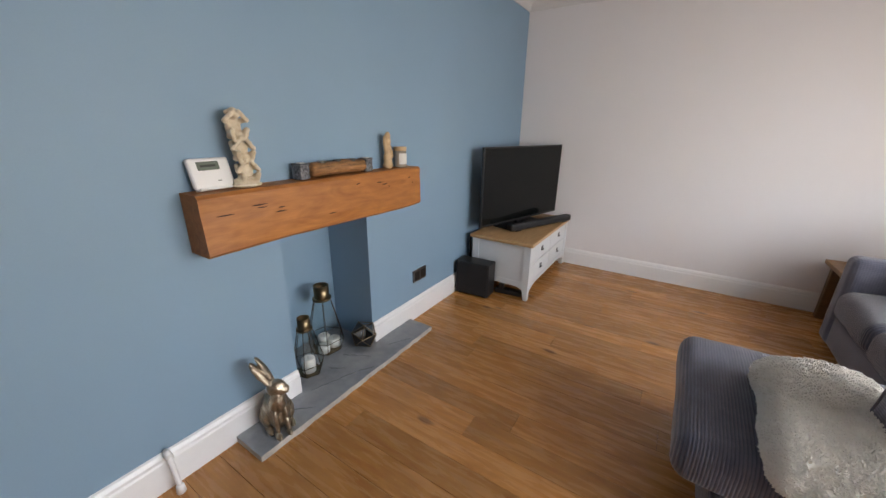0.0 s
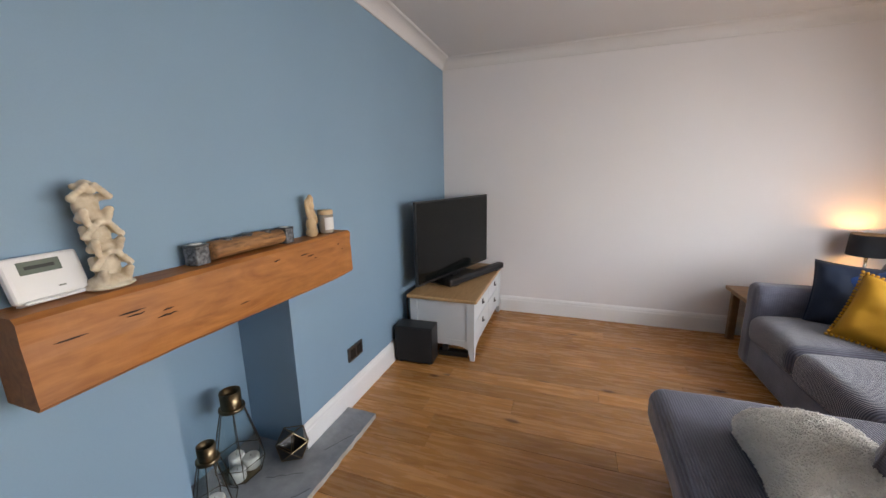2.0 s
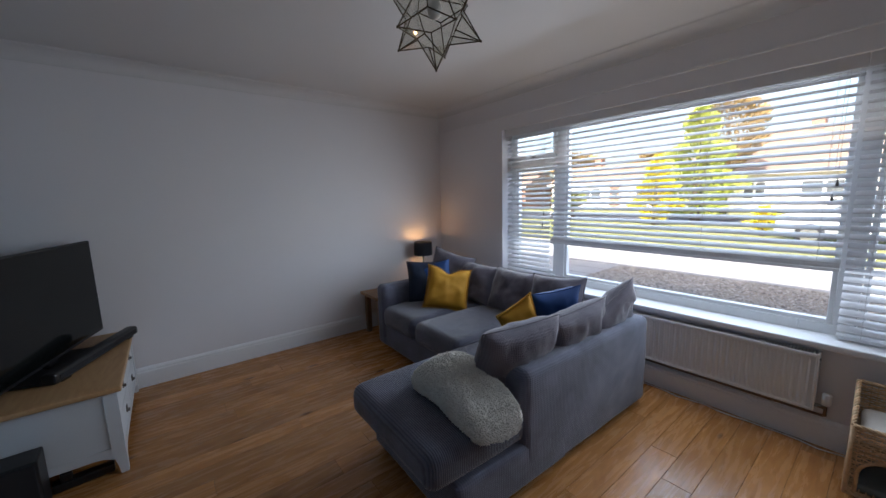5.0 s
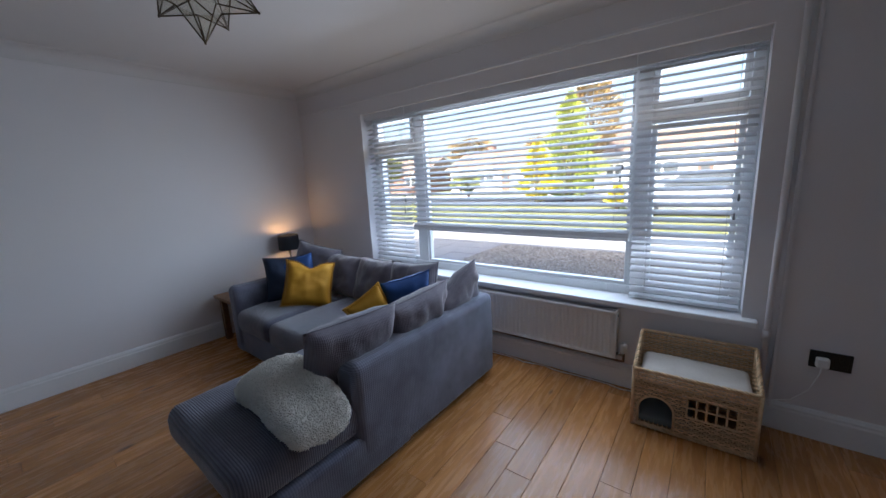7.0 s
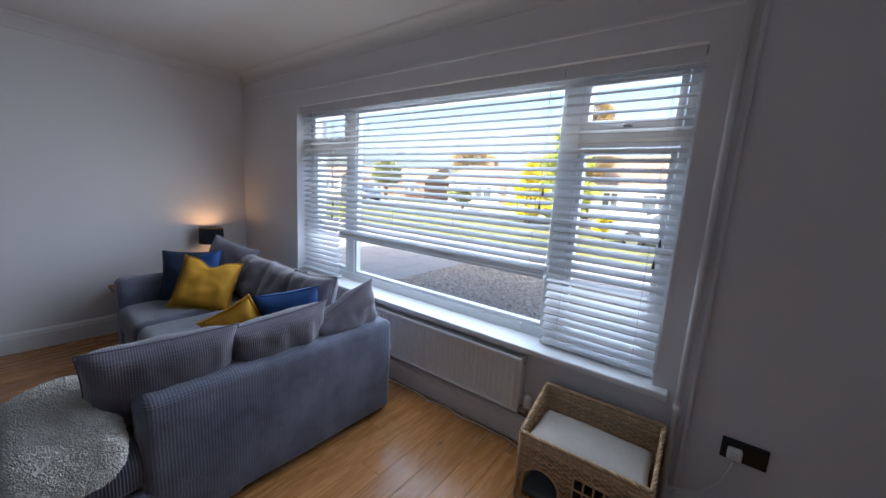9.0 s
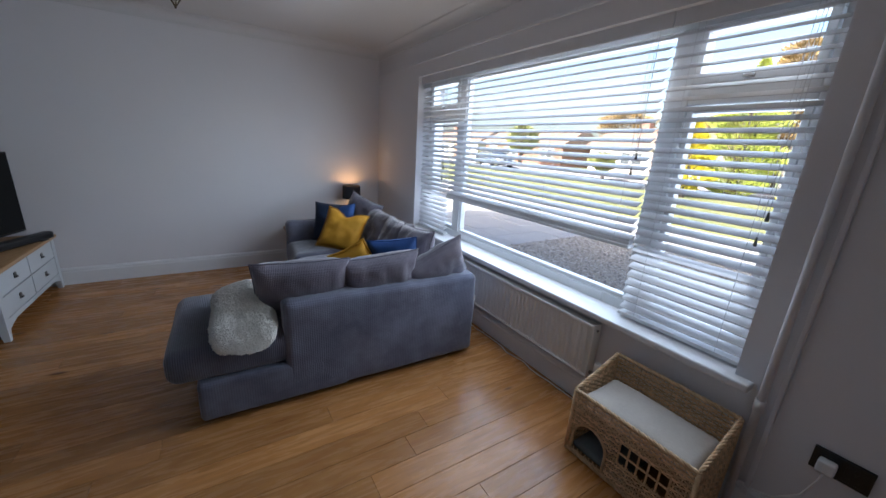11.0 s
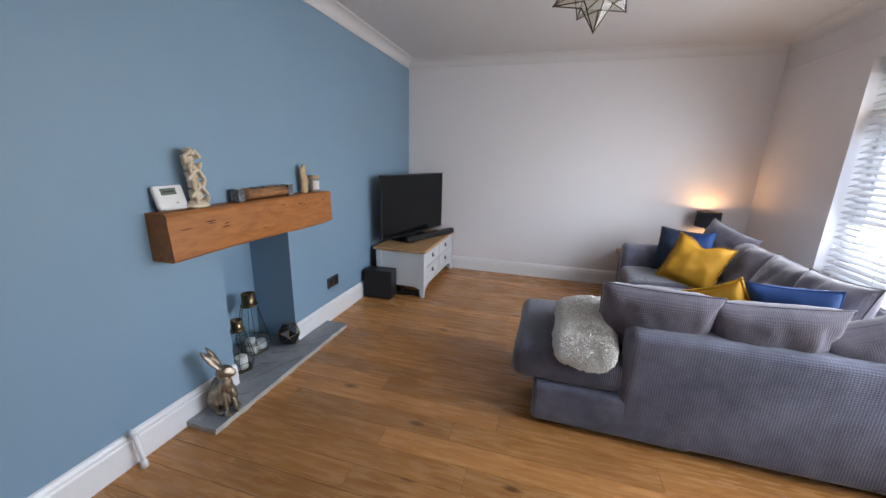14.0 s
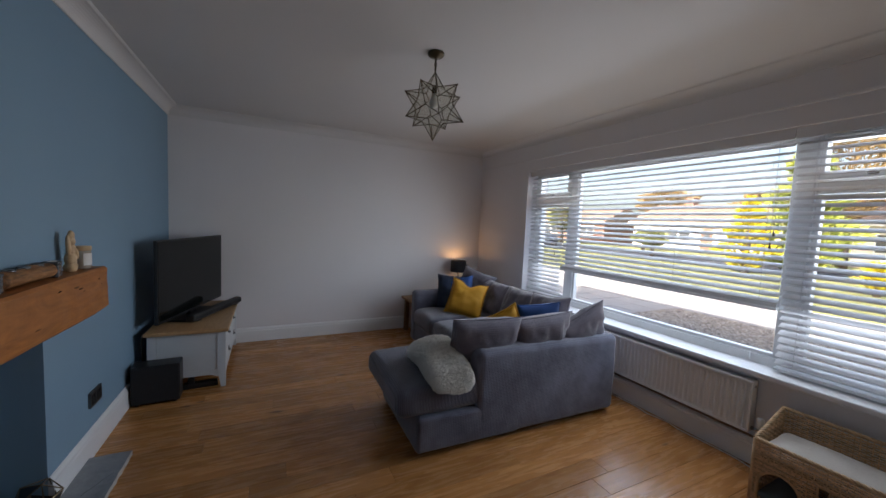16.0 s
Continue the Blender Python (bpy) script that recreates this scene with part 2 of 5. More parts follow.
WAX = plain("white_wax", (0.78, 0.77, 0.74), (0.70, 0.69, 0.66), 0.5, grain=30, relief=0.05)
WHITEP = plain("white_plastic", (0.80, 0.80, 0.80), (0.76, 0.76, 0.76), 0.35, grain=60, relief=0.03)
JARM = plain("smoky_jar_glass", (0.40, 0.35, 0.29), (0.33, 0.28, 0.23), 0.12, grain=20, relief=0.0)
LCD = plain("lcd_grey_green", (0.16, 0.19, 0.16), (0.13, 0.155, 0.13), 0.25, relief=0)
INK = plain("dark_print", (0.03, 0.035, 0.03), rough=0.5, relief=0)
LABELM = plain("paper_label", (0.70, 0.69, 0.67), rough=0.7, relief=0.05)
SOFA_X = cord("sofa_cord_seat", (0.146, 0.152, 0.206), (0.073, 0.077, 0.110), 0.0095, 0.0, "X")
SOFA_Y = cord("sofa_cord_long_seat", (0.146, 0.152, 0.206), (0.073, 0.077, 0.110), 0.0095, 0.0, "Y")
SOFA_G = cord("sofa_cord_grid", (0.164, 0.172, 0.232), (0.074, 0.079, 0.116), 0.0100, 0.50, "Z", "X", 0.24)
SOFA_C = cord("cushion_cord", (0.180, 0.166, 0.204), (0.098, 0.090, 0.116), 0.0082, 0.42, "X", "Z", 0.20)
FOOT = plain("dark_sofa_foot", (0.02, 0.016, 0.014), rough=0.5)
YELLOW = velvet("mustard_velvet", (0.52, 0.265, 0.010), (0.40, 0.19, 0.006))
NAVY = velvet("navy_velvet", (0.005, 0.018, 0.050), (0.003, 0.011, 0.032))
ROYAL = velvet("royal_blue_velvet", (0.009, 0.058, 0.215), (0.006, 0.036, 0.140))
FLEECE = plain("cream_fleece", (0.84, 0.82, 0.77), (0.74, 0.72, 0.67), 1.0, grain=140, large=18, relief=0.0, spec=0.05)
CANE = plain("wicker_cane", (0.80, 0.57, 0.34), (0.54, 0.35, 0.18), 0.5, grain=120, large=30, relief=0.3)
_t = CANE.node_tree
_g, _h = _t.nodes.new("ShaderNodeNewGeometry"), _t.nodes.new("ShaderNodeHueSaturation")
_r = add(_t, "ShaderNodeMapRange")
_r.inputs["To Min"].default_value, _r.inputs["To Max"].default_value = 0.72, 1.25
_t.links.new(_g.outputs["Random Per Island"], _r.inputs["Value"])
_t.links.new(_r.outputs["Result"], _h.inputs["Value"])
_p = _t.nodes["Principled BSDF"]
_t.links.new(_p.inputs["Base Color"].links[0].from_socket, _h.inputs["Color"])
_t.links.new(_h.outputs["Color"], _p.inputs["Base Color"])
# same cane, darker: the shade inside the pet house put into its colour
CANE_SHADED = plain("wicker_cane_in_shade", (0.34, 0.215, 0.11), (0.24, 0.14, 0.07), 0.6, grain=120, large=30, relief=0.3)
PETMAT = plain("beige_pet_mat", (0.56, 0.52, 0.47), (0.47, 0.43, 0.385), 0.9, grain=90, large=9, relief=0.4, dist=0.004)
PETIN = plain("grey_green_fleece_mat", (0.22, 0.25, 0.24), (0.16, 0.18, 0.18), 0.95, grain=120, relief=0.4)
RAD = plain("radiator_enamel", (0.78, 0.77, 0.75), (0.73, 0.72, 0.70), 0.35, grain=30, relief=0.03)
COPPER = plain("dull_copper_pipe", (0.28, 0.19, 0.14), (0.18, 0.12, 0.09), 0.45, 0.8)
CHROME = plain("dull_chrome", (0.5, 0.5, 0.5), (0.4, 0.4, 0.4), 0.25, 1.0, relief=0)
SHADEM = plain("navy_lamp_shade", (0.012, 0.014, 0.022), (0.008, 0.010, 0.016), 0.8, grain=300, relief=0.3)
GLASS = pane_glass("window_glass")
STARGLASS = pane_glass("star_glass", (0.90, 0.90, 0.86))
LANTGLASS = pane_glass("lantern_glass", (0.92, 0.95, 0.94))
GRAVEL = plain("gravel_ground", (0.52, 0.46, 0.38), (0.32, 0.275, 0.22), 0.9, grain=70, large=30, relief=0.8, dist=0.02)
SLABM = plain("paving_concrete", (0.48, 0.46, 0.43), (0.38, 0.36, 0.34), 0.85, grain=40, large=2, relief=0.3)
LAWN = plain("lawn_grass", (0.29, 0.29, 0.10), (0.20, 0.21, 0.07), 0.9, grain=60, large=2.0, relief=0.6, dist=0.03)
ASPH = plain("asphalt", (0.065, 0.065, 0.068), (0.045, 0.045, 0.048), 0.85, grain=90, large=1.0, relief=0.4)
GOLD = plain("bright_golden_leaf", (0.62, 0.54, 0.01), (0.48, 0.42, 0.01), 0.7, grain=8, large=1.2, relief=0.2)
CONIF = plain("golden_conifer_leaf", (0.42, 0.46, 0.07), (0.28, 0.33, 0.05), 0.7, grain=8, large=1.2, relief=0.2)
LEAFG = plain("green_leaf", (0.33, 0.34, 0.11), (0.22, 0.24, 0.07), 0.7, grain=8, large=1.0, relief=0.2)
AUTUMN = plain("brown_tree_leaf", (0.36, 0.25, 0.09), (0.22, 0.15, 0.055), 0.8, grain=8, large=1.0, relief=0.2)
BARK = plain("bark", (0.10, 0.075, 0.055), (0.05, 0.037, 0.028), 0.9, grain=30, large=8, relief=0.6)
RENDERM = plain("pale_render", (0.74, 0.69, 0.62), (0.68, 0.63, 0.56), 0.85, grain=30, large=0.6, relief=0.2)
BRICKM = plain("house_brick", (0.30, 0.17, 0.12), (0.22, 0.12, 0.085), 0.85, grain=18, large=1.5, relief=0.3)
ROOFT = plain("roof_tile", (0.32, 0.22, 0.155), (0.23, 0.16, 0.115), 0.8, grain=12, large=1.5, relief=0.4)
DARKGL = plain("dark_window_glass", (0.10, 0.11, 0.12), rough=0.1, relief=0)
CARP = plain("silver_blue_car_paint", (0.15, 0.17, 0.20), (0.135, 0.155, 0.185), 0.25, 0.5, relief=0.0, coat=0.6)
CARW = plain("pale_silver_car_paint", (0.62, 0.64, 0.66), (0.58, 0.60, 0.62), 0.25, 0.2, relief=0.0, coat=0.6)
TYRE = plain("tyre_rubber", (0.02, 0.02, 0.02), rough=0.85)
BULBM = bpy.data.materials.new("warm_bulb")
BULBM.use_nodes = True
BULBM.node_tree.nodes["Principled BSDF"].inputs["Emission Color"].default_value = (1.0, 0.55, 0.2, 1)
BULBM.node_tree.nodes["Principled BSDF"].inputs["Emission Strength"].default_value = 15.0

# ---- mesh helpers ----
def part(name, bm, material, parent=None, label="", smooth=False):
    bmesh.ops.recalc_face_normals(bm, faces=bm.faces)
    me = bpy.data.meshes.new(name)
    for f in bm.faces:
        f.smooth = smooth
    bm.to_mesh(me)
    bm.free()
    for m in (material if isinstance(material, (list, tuple)) else [material]):
        me.materials.append(m)
    ob = new(name, me)
    if parent:
        ob.parent = parent
    if label:
        ob["label"] = label
    return ob


def thing(name, m, label, category, group=""):
    ob = new(name)
    ob.matrix_basis = m
    ob.empty_display_size = 0.1
    return tagged(ob, label, category, group)


def setting(ob, label="", category=""):
    return tagged(ob, label, category, "", "structure")


def box(bm, a, b, bevel=0.0, seg=1, m=None):
    vs = [bm.verts.new((x, y, z)) for x in (a[0], b[0]) for y in (a[1], b[1]) for z in (a[2], b[2])]
    fs = [bm.faces.new([vs[i] for i in q]) for q in ((0, 1, 3, 2), (4, 6, 7, 5), (0, 4, 5, 1), (2, 3, 7, 6), (0, 2, 6, 4), (1, 5, 7, 3))]
    if bevel:
        es = list({e for f in fs for e in f.edges})
        out = bmesh.ops.bevel(bm, geom=es, offset=bevel, segments=seg, profile=0.6, affect="EDGES", clamp_overlap=True)
        vs = list({v for f in out["faces"] for v in f.verts} | {v for v in vs if v.is_valid})
    if m is not None:
        bmesh.ops.transform(bm, matrix=m, verts=[v for v in vs if v.is_valid])
    return vs


def boxes(*items):
    bm = bmesh.new()
    for it in items:
        box(bm, *it)
    return bm


def tube(bm, pts, r, n=6, caps=True):
    """A tube along points; r is one radius or one a point."""
    pts = [Vector(p) for p in pts]
    rs = r if isinstance(r, (list, tuple)) else [r] * len(pts)
    rings, side = [], None
    for i, p in enumerate(pts):
        d = (pts[min(i + 1, len(pts) - 1)] - pts[max(i - 1, 0)]).normalized()
        if side is None:
            side = d.orthogonal().normalized()
        side = (side - d * side.dot(d)).normalized()
        up = d.cross(side)
        rings.append([bm.verts.new(p + (side * math.cos(a) + up * math.sin(a)) * rs[i]) for a in (2 * math.pi * k / n for k in range(n))])
    for a, b in zip(rings, rings[1:]):
        for k in range(n):
            bm.faces.new((a[k], a[(k + 1) % n], b[(k + 1) % n], b[k]))
    if caps:
        bm.faces.new(rings[0][::-1])
        bm.faces.new(rings[-1])
    return bm


def lathe(bm, profile, n=20, at=(0, 0, 0), closed=True):
    rings = [[bm.verts.new((at[0] + r * math.cos(2 * math.pi * k / n), at[1] + r * math.sin(2 * math.pi * k / n), at[2] + z)) for k in range(n)] for r, z in profile]
    for a, b in zip(rings, rings[1:]):
        for k in range(n):
            bm.faces.new((a[k], a[(k + 1) % n], b[(k + 1) % n], b[k]))
    if closed:
        bm.faces.new(rings[0][::-1])
        bm.faces.new(rings[-1])
    return bm


def ball(bm, c, r, seg=12, turn=None, squash=None, rough=0.0, seed=0.0):
    m = Matrix.Translation(c) @ (Euler([radians(a) for a in turn]).to_matrix().to_4x4() if turn else Matrix()) @ Matrix.Diagonal((*(r if isinstance(r, (tuple, list)) else (r, r, r)), 1))
    out = bmesh.ops.create_icosphere(bm, subdivisions=3 if seg > 10 else 2, radius=1, matrix=m)
    if rough:
        for v in out["verts"]:
            d = noise.noise(v.co * 45 + Vector((seed, 0, 0)))
            v.co += (v.co - Vector(c)).normalized() * rough * d
    return out["verts"]


def soft_box(c, h, r, bulge=0.0, n=7, wobble=0.0, seed=0.0, sag=None):
    """A stuffed block: half sizes h, corner radius r, domed top."""
    bm = bmesh.new()
    axes = []
    for k in range(3):
        q = h[k] - r
        e = [h[k] - r + r * s for s in (0.25, 0.5, 0.75, 1.0)]
        axes.append([-x for x in e[::-1]] + [-q + 2 * q * i / n for i in range(n + 1)] + e)
    made = {}

    def vert(p):
        key = tuple(round(x, 5) for x in p)
        if key not in made:
            v = Vector(p)
            inner = Vector([max(-(h[k] - r), min(h[k] - r, v[k])) for k in range(3)])
            d = v - inner
            if d.length > 1e-6:
                big = max(abs(d.x), abs(d.y), abs(d.z))
                v = inner + d.normalized() * big
            u, w = min(1, abs(v.x / h[0])), min(1, abs(v.y / h[1]))
            dome = (1 - u ** 3) * (1 - w ** 3)
            if v.z > 0:
                v.z += bulge * dome
            if wobble:
                s = Vector((seed, seed * 1.7, 0))
                v += Vector((noise.noise(v * 5 + s), noise.noise(v * 5 + s + Vector((9, 0, 0))), noise.noise(v * 4 + s + Vector((0, 9, 0))))) * wobble
            made[key] = bm.verts.new(v + Vector(c))
        return made[key]

    for k in range(3):
        a, b = [(1, 2), (0, 2), (0, 1)][k]
        for s in (-1, 1):
            for i in range(len(axes[a]) - 1):
                for j in range(len(axes[b]) - 1):
                    quad = []
                    for x, y in ((i, j), (i + 1, j), (i + 1, j + 1), (i, j + 1)):
                        p = [0, 0, 0]
                        p[k], p[a], p[b] = s * h[k], axes[a][x], axes[b][y]
                        quad.append(vert(p))
                    if len(set(quad)) == 4:
                        try:
                            bm.faces.new(quad)
                        except ValueError:
                            pass
    return bm


def pillow(w, h, t, n=16, pinch=0.10, crease=0.012, seed=0.0, chop=0.0):
    """A scatter cushion standing in the xz plane with its base on z=0: drawn-in sides, pointed corners, soft creases."""
    bm = bmesh.new()
    grid = {}
    for side in (-1, 1):
        for i in range(n + 1):
            for j in range(n + 1):
                s, q = 2 * i / n - 1, 2 * j / n - 1
                edge = i in (0, n) or j in (0, n)
                if edge and (1, i, j) in grid or (edge and (-1, i, j) in grid):
                    grid[side, i, j] = grid.get((-1, i, j)) or grid.get((1, i, j))
                    continue
                x = w / 2 * s * (1 - pinch * (1 - q * q) * abs(s) ** 1.5)
                z = h / 2 * q * (1 - pinch * (1 - s * s) * abs(q) ** 1.5)
                if chop and q > 0:
                    z -= chop * h * math.exp(-(s / 0.34) ** 2) * q ** 1.5
                y = side * t / 2 * (max(0, (1 - s ** 4) * (1 - q ** 4))) ** 0.6
                p = Vector((x, 0, z))
                y += side * crease * (noise.noise(p * 9 + Vector((seed, side * 3, 0))) + 0.6 * noise.noise(p * 21 + Vector((seed, 5, side)))) * (1 - max(abs(s), abs(q)) ** 6)
                grid[side, i, j] = bm.verts.new((x, y, z + h / 2))
    for side in (-1, 1):
        for i in range(n):
            for j in range(n):
                bm.faces.new([grid[side, i + a, j + b] for a, b in ((0, 0), (1, 0), (1, 1), (0, 1))])
    return bm


def profile_run(bm, prof, a, b, inward):
    """Sweeps a profile of (out, up) points along the floor line a-b; 'inward' is the room's side."""
    a, b, inward = Vector(a), Vector(b), Vector(inward)
    ends = [[bm.verts.new(p + inward * o + Vector((0, 0, u))) for o, u in prof] for p in (a, b)]
    n = len(prof)
    for k in range(n):
        bm.faces.new((ends[0][k], ends[0][(k + 1) % n], ends[1][(k + 1) % n], ends[1][k]))
    bm.faces.new(ends[0][::-1])
    bm.faces.new(ends[1])
    return bm


def extrude_poly(bm, pts, axis, lo, hi):
    """A flat outline pushed along an axis: pts are given in the other two axes, in order."""
    def put(p, v):
        q = list(p)
        q.insert("xyz".index(axis), v)
        return bm.verts.new(q)
    A, B = [put(p, lo) for p in pts], [put(p, hi) for p in pts]
    n = len(pts)
    bm.faces.new(A)
    bm.faces.new(B[::-1])
    for k in range(n):
        bm.faces.new((A[k], A[(k + 1) % n], B[(k + 1) % n], B[k]))
    return bm

# ---- structure ----
XW, YF, YB, H = 3.58, 4.0, -2.2, 2.4
FY0, FY1, FZ = 1.25, 1.785, 0.90          # fireplace opening
WY0, WY1, WZ0, WZ1 = 0.09, 2.985, 0.57, 2.03   # window opening
wall = part("wall_west", boxes(((-0.36, YB, 0), (0, FY0, H)), ((-0.36, FY1, 0), (0, YF, H)), ((-0.36, FY0, FZ), (0, FY1, H)), ((-0.40, FY0, 0), (-0.33, FY1, FZ))), BLUE)
setting(wall, "smooth blue-grey painted chimney wall with open fireplace", "wall")
wall = part("wall_north", boxes(((-0.36, YF, 0), (XW + 0.3, YF + 0.2, H))), WALL)
setting(wall, "plain pale lilac-white painted wall behind the television", "wall")
wall = part("wall_east", boxes(((XW, YB, -0.25), (XW + 0.3, WY0, H)), ((XW, WY1, -0.25), (XW + 0.3, YF, H)), ((XW, WY0, -0.25), (XW + 0.3, WY1, WZ0)), ((XW, WY0, WZ1), (XW + 0.3, WY1, H))), WALL)
setting(wall, "pale lilac-white painted wall around the wide window", "wall")
wall = part("wall_south", boxes(((-0.36, YB - 0.2, 0), (XW + 0.3, YB, H))), WALL)
setting(wall, "plain pale painted wall closing the room", "wall")
ceil = part("ceiling", boxes(((-0.36, YB - 0.2, H), (XW + 0.3, YF + 0.2, H + 0.12))), CEIL)
setting(ceil, "flat white painted ceiling", "ceiling")
# roof is out of view, added so its eaves cast the house's shadow outside
bm = extrude_poly(bmesh.new(), [(-5.0, H + 0.14), (4.45, H + 0.14), (4.45, H + 0.30), (0.0, 4.6), (-5.0, H + 0.30)], "y", YB - 1.5, YF + 2.0)
setting(part("roof", bm, ROOFT), "unseen tiled roof added so its eaves shade the near gravel", "roof")

# skirting, coving, pipework
SK = [(0, 0), (0.020, 0), (0.020, 0.118), (0.016, 0.126), (0.016, 0.138), (0.008, 0.152), (0, 0.156)]
for a, b, inn in (((0, YB, 0), (0, FY0, 0), (1, 0, 0)), ((0, FY1, 0), (0, YF, 0), (1, 0, 0)), ((0, YF, 0), (XW, YF, 0), (0, -1, 0)), ((XW, YF, 0), (XW, YB, 0), (-1, 0, 0)), ((XW, YB, 0), (0, YB, 0), (0, 1, 0))):
    setting(part("baseboard", profile_run(bmesh.new(), SK, a, b, inn), GLOSS), "white gloss moulded skirting board", "skirting")
CV = [(0, 0), (0, -0.088), (0.008, -0.088), (0.010, -0.080)] + [(0.010 + 0.072 * (1 - math.cos(k * math.pi / 16)), -0.080 + 0.070 * math.sin(k * math.pi / 16)) for k in range(1, 9)] + [(0.092, -0.002), (0.092, 0)]
for a, b, inn in (((0, YB, H), (0, YF, H), (1, 0, 0)), ((0, YF, H), (XW, YF, H), (0, -1, 0)), ((XW, YF, H), (XW, YB, H), (-1, 0, 0))):
    setting(part("trim", profile_run(bmesh.new(), CV, a, b, inn), CEIL, smooth=False), "white plaster ceiling coving", "coving")
setting(part("trim", boxes(((XW - 0.012, -0.02, 2.140), (XW, 3.96, 2.158), 0.004)), WALL), "thin painted ledge above the window", "trim")

pipe = thing("heating_pipe", pose(XW - 0.025, -0.015, 0), "white painted vertical pipe beside the window", "pipe")
part("pipe", tube(bmesh.new(), [(0, 0, 0.0), (0, 0, 2.14)], 0.014, 12), WALL, pipe, smooth=True)
part("coupling", tube(bmesh.new(), [(0, 0, 0.50), (0, 0, 0.545)], 0.018, 12), WALL, pipe, smooth=True)
part("cover_strip", boxes(((0.006, -0.052, 0.0), (0.025, -0.036, 2.14), 0.005, 2)), WALL, pipe)

# ---- window ----
win = setting(new("window_1"), "wide white upvc window of one large pane and two side lights", "window")
GX = 3.755
def fbar(name, y0, y1, z0, z1, x0=3.72, x1=3.79, par=win, bev=0.006):
    return part(name, boxes(((x0, y0, z0), (x1, y1, z1), bev, 2)), UPVC, par)
ML, MR = (2.365, 2.455), (0.585, 0.675)
fbar("frame_head", WY0, WY1, WZ1 - 0.055, WZ1)
fbar("frame_sill", WY0, WY1, WZ0 + 0.012, WZ0 + 0.075)
fbar("frame_side", WY0, WY0 + 0.055, WZ0 + 0.075, WZ1 - 0.055)
fbar("frame_side", WY1 - 0.055, WY1, WZ0 + 0.075, WZ1 - 0.055)
for y0, y1 in (ML, MR):
    fbar("mullion", y0, y1, WZ0 + 0.075, WZ1 - 0.055)
for y0, y1 in ((WY0 + 0.055, MR[0]), (ML[1], WY1 - 0.055)):
    fbar("transom", y0, y1, 1.655, 1.735)
    sash = fbar("fanlight_sash", y0 + 0.004, y1 - 0.004, 1.738, 1.768, 3.705, 3.775)
    for q in ((y0 + 0.004, y0 + 0.034, 1.768, 1.945), (y1 - 0.034, y1 - 0.004, 1.768, 1.945), (y0 + 0.004, y1 - 0.004, 1.945, 1.972)):
        part("sash_rail", boxes(((3.705, q[0], q[2]), (3.775, q[1], q[3]), 0.005, 2)), UPVC, sash)
    h = part("window_handle", boxes(((3.688, (y0 + y1) / 2 - 0.02, 1.745), (3.704, (y0 + y1) / 2 + 0.02, 1.762), 0.004)), CHROME, sash, "small grey window stay handle")
    for q in ((y0 + 0.004, y0 + 0.03, 0.65, 1.65), (y1 - 0.03, y1 - 0.004, 0.65, 1.65), (y0 + 0.03, y1 - 0.03, 0.65, 0.68), (y0 + 0.03, y1 - 0.03, 1.62, 1.65)):
        part("glazing_bead", boxes(((3.730, q[0], q[2]), (3.780, q[1], q[3]), 0.003)), UPVC, win)
for q in ((MR[1], MR[1] + 0.022, 0.645, 1.975), (ML[0] - 0.022, ML[0], 0.645, 1.975), (MR[1] + 0.022, ML[0] - 0.022, 0.645, 0.668), (MR[1] + 0.022, ML[0] - 0.022, 1.953, 1.975)):
    part("glazing_bead", boxes(((3.732, q[0], q[2]), (3.778, q[1], q[3]), 0.003)), UPVC, win)
for y0, y1, z0, z1 in ((MR[1], ML[0], 0.65, 1.97), (WY0 + 0.05, MR[0], 0.65, 1.66), (ML[1], WY1 - 0.05, 0.65, 1.66), (WY0 + 0.05, MR[0], 1.75, 1.96), (ML[1], WY1 - 0.05, 1.75, 1.96)):
    g = part("pane", boxes(((GX, y0, z0), (GX + 0.004, y1, z1))), GLASS, win, "clear window glass")
    g.visible_shadow = False
part("catch", boxes(((3.700, 0.80, 0.60), (3.722, 0.812, 0.65), 0.003)), UPVC, win)
sill = part("window_sill", boxes(((3.525, 0.025, 0.553), (3.722, 3.045, 0.588), 0.010, 3)), GLOSS)
setting(sill, "white gloss window sill board with rounded nose", "window sill")

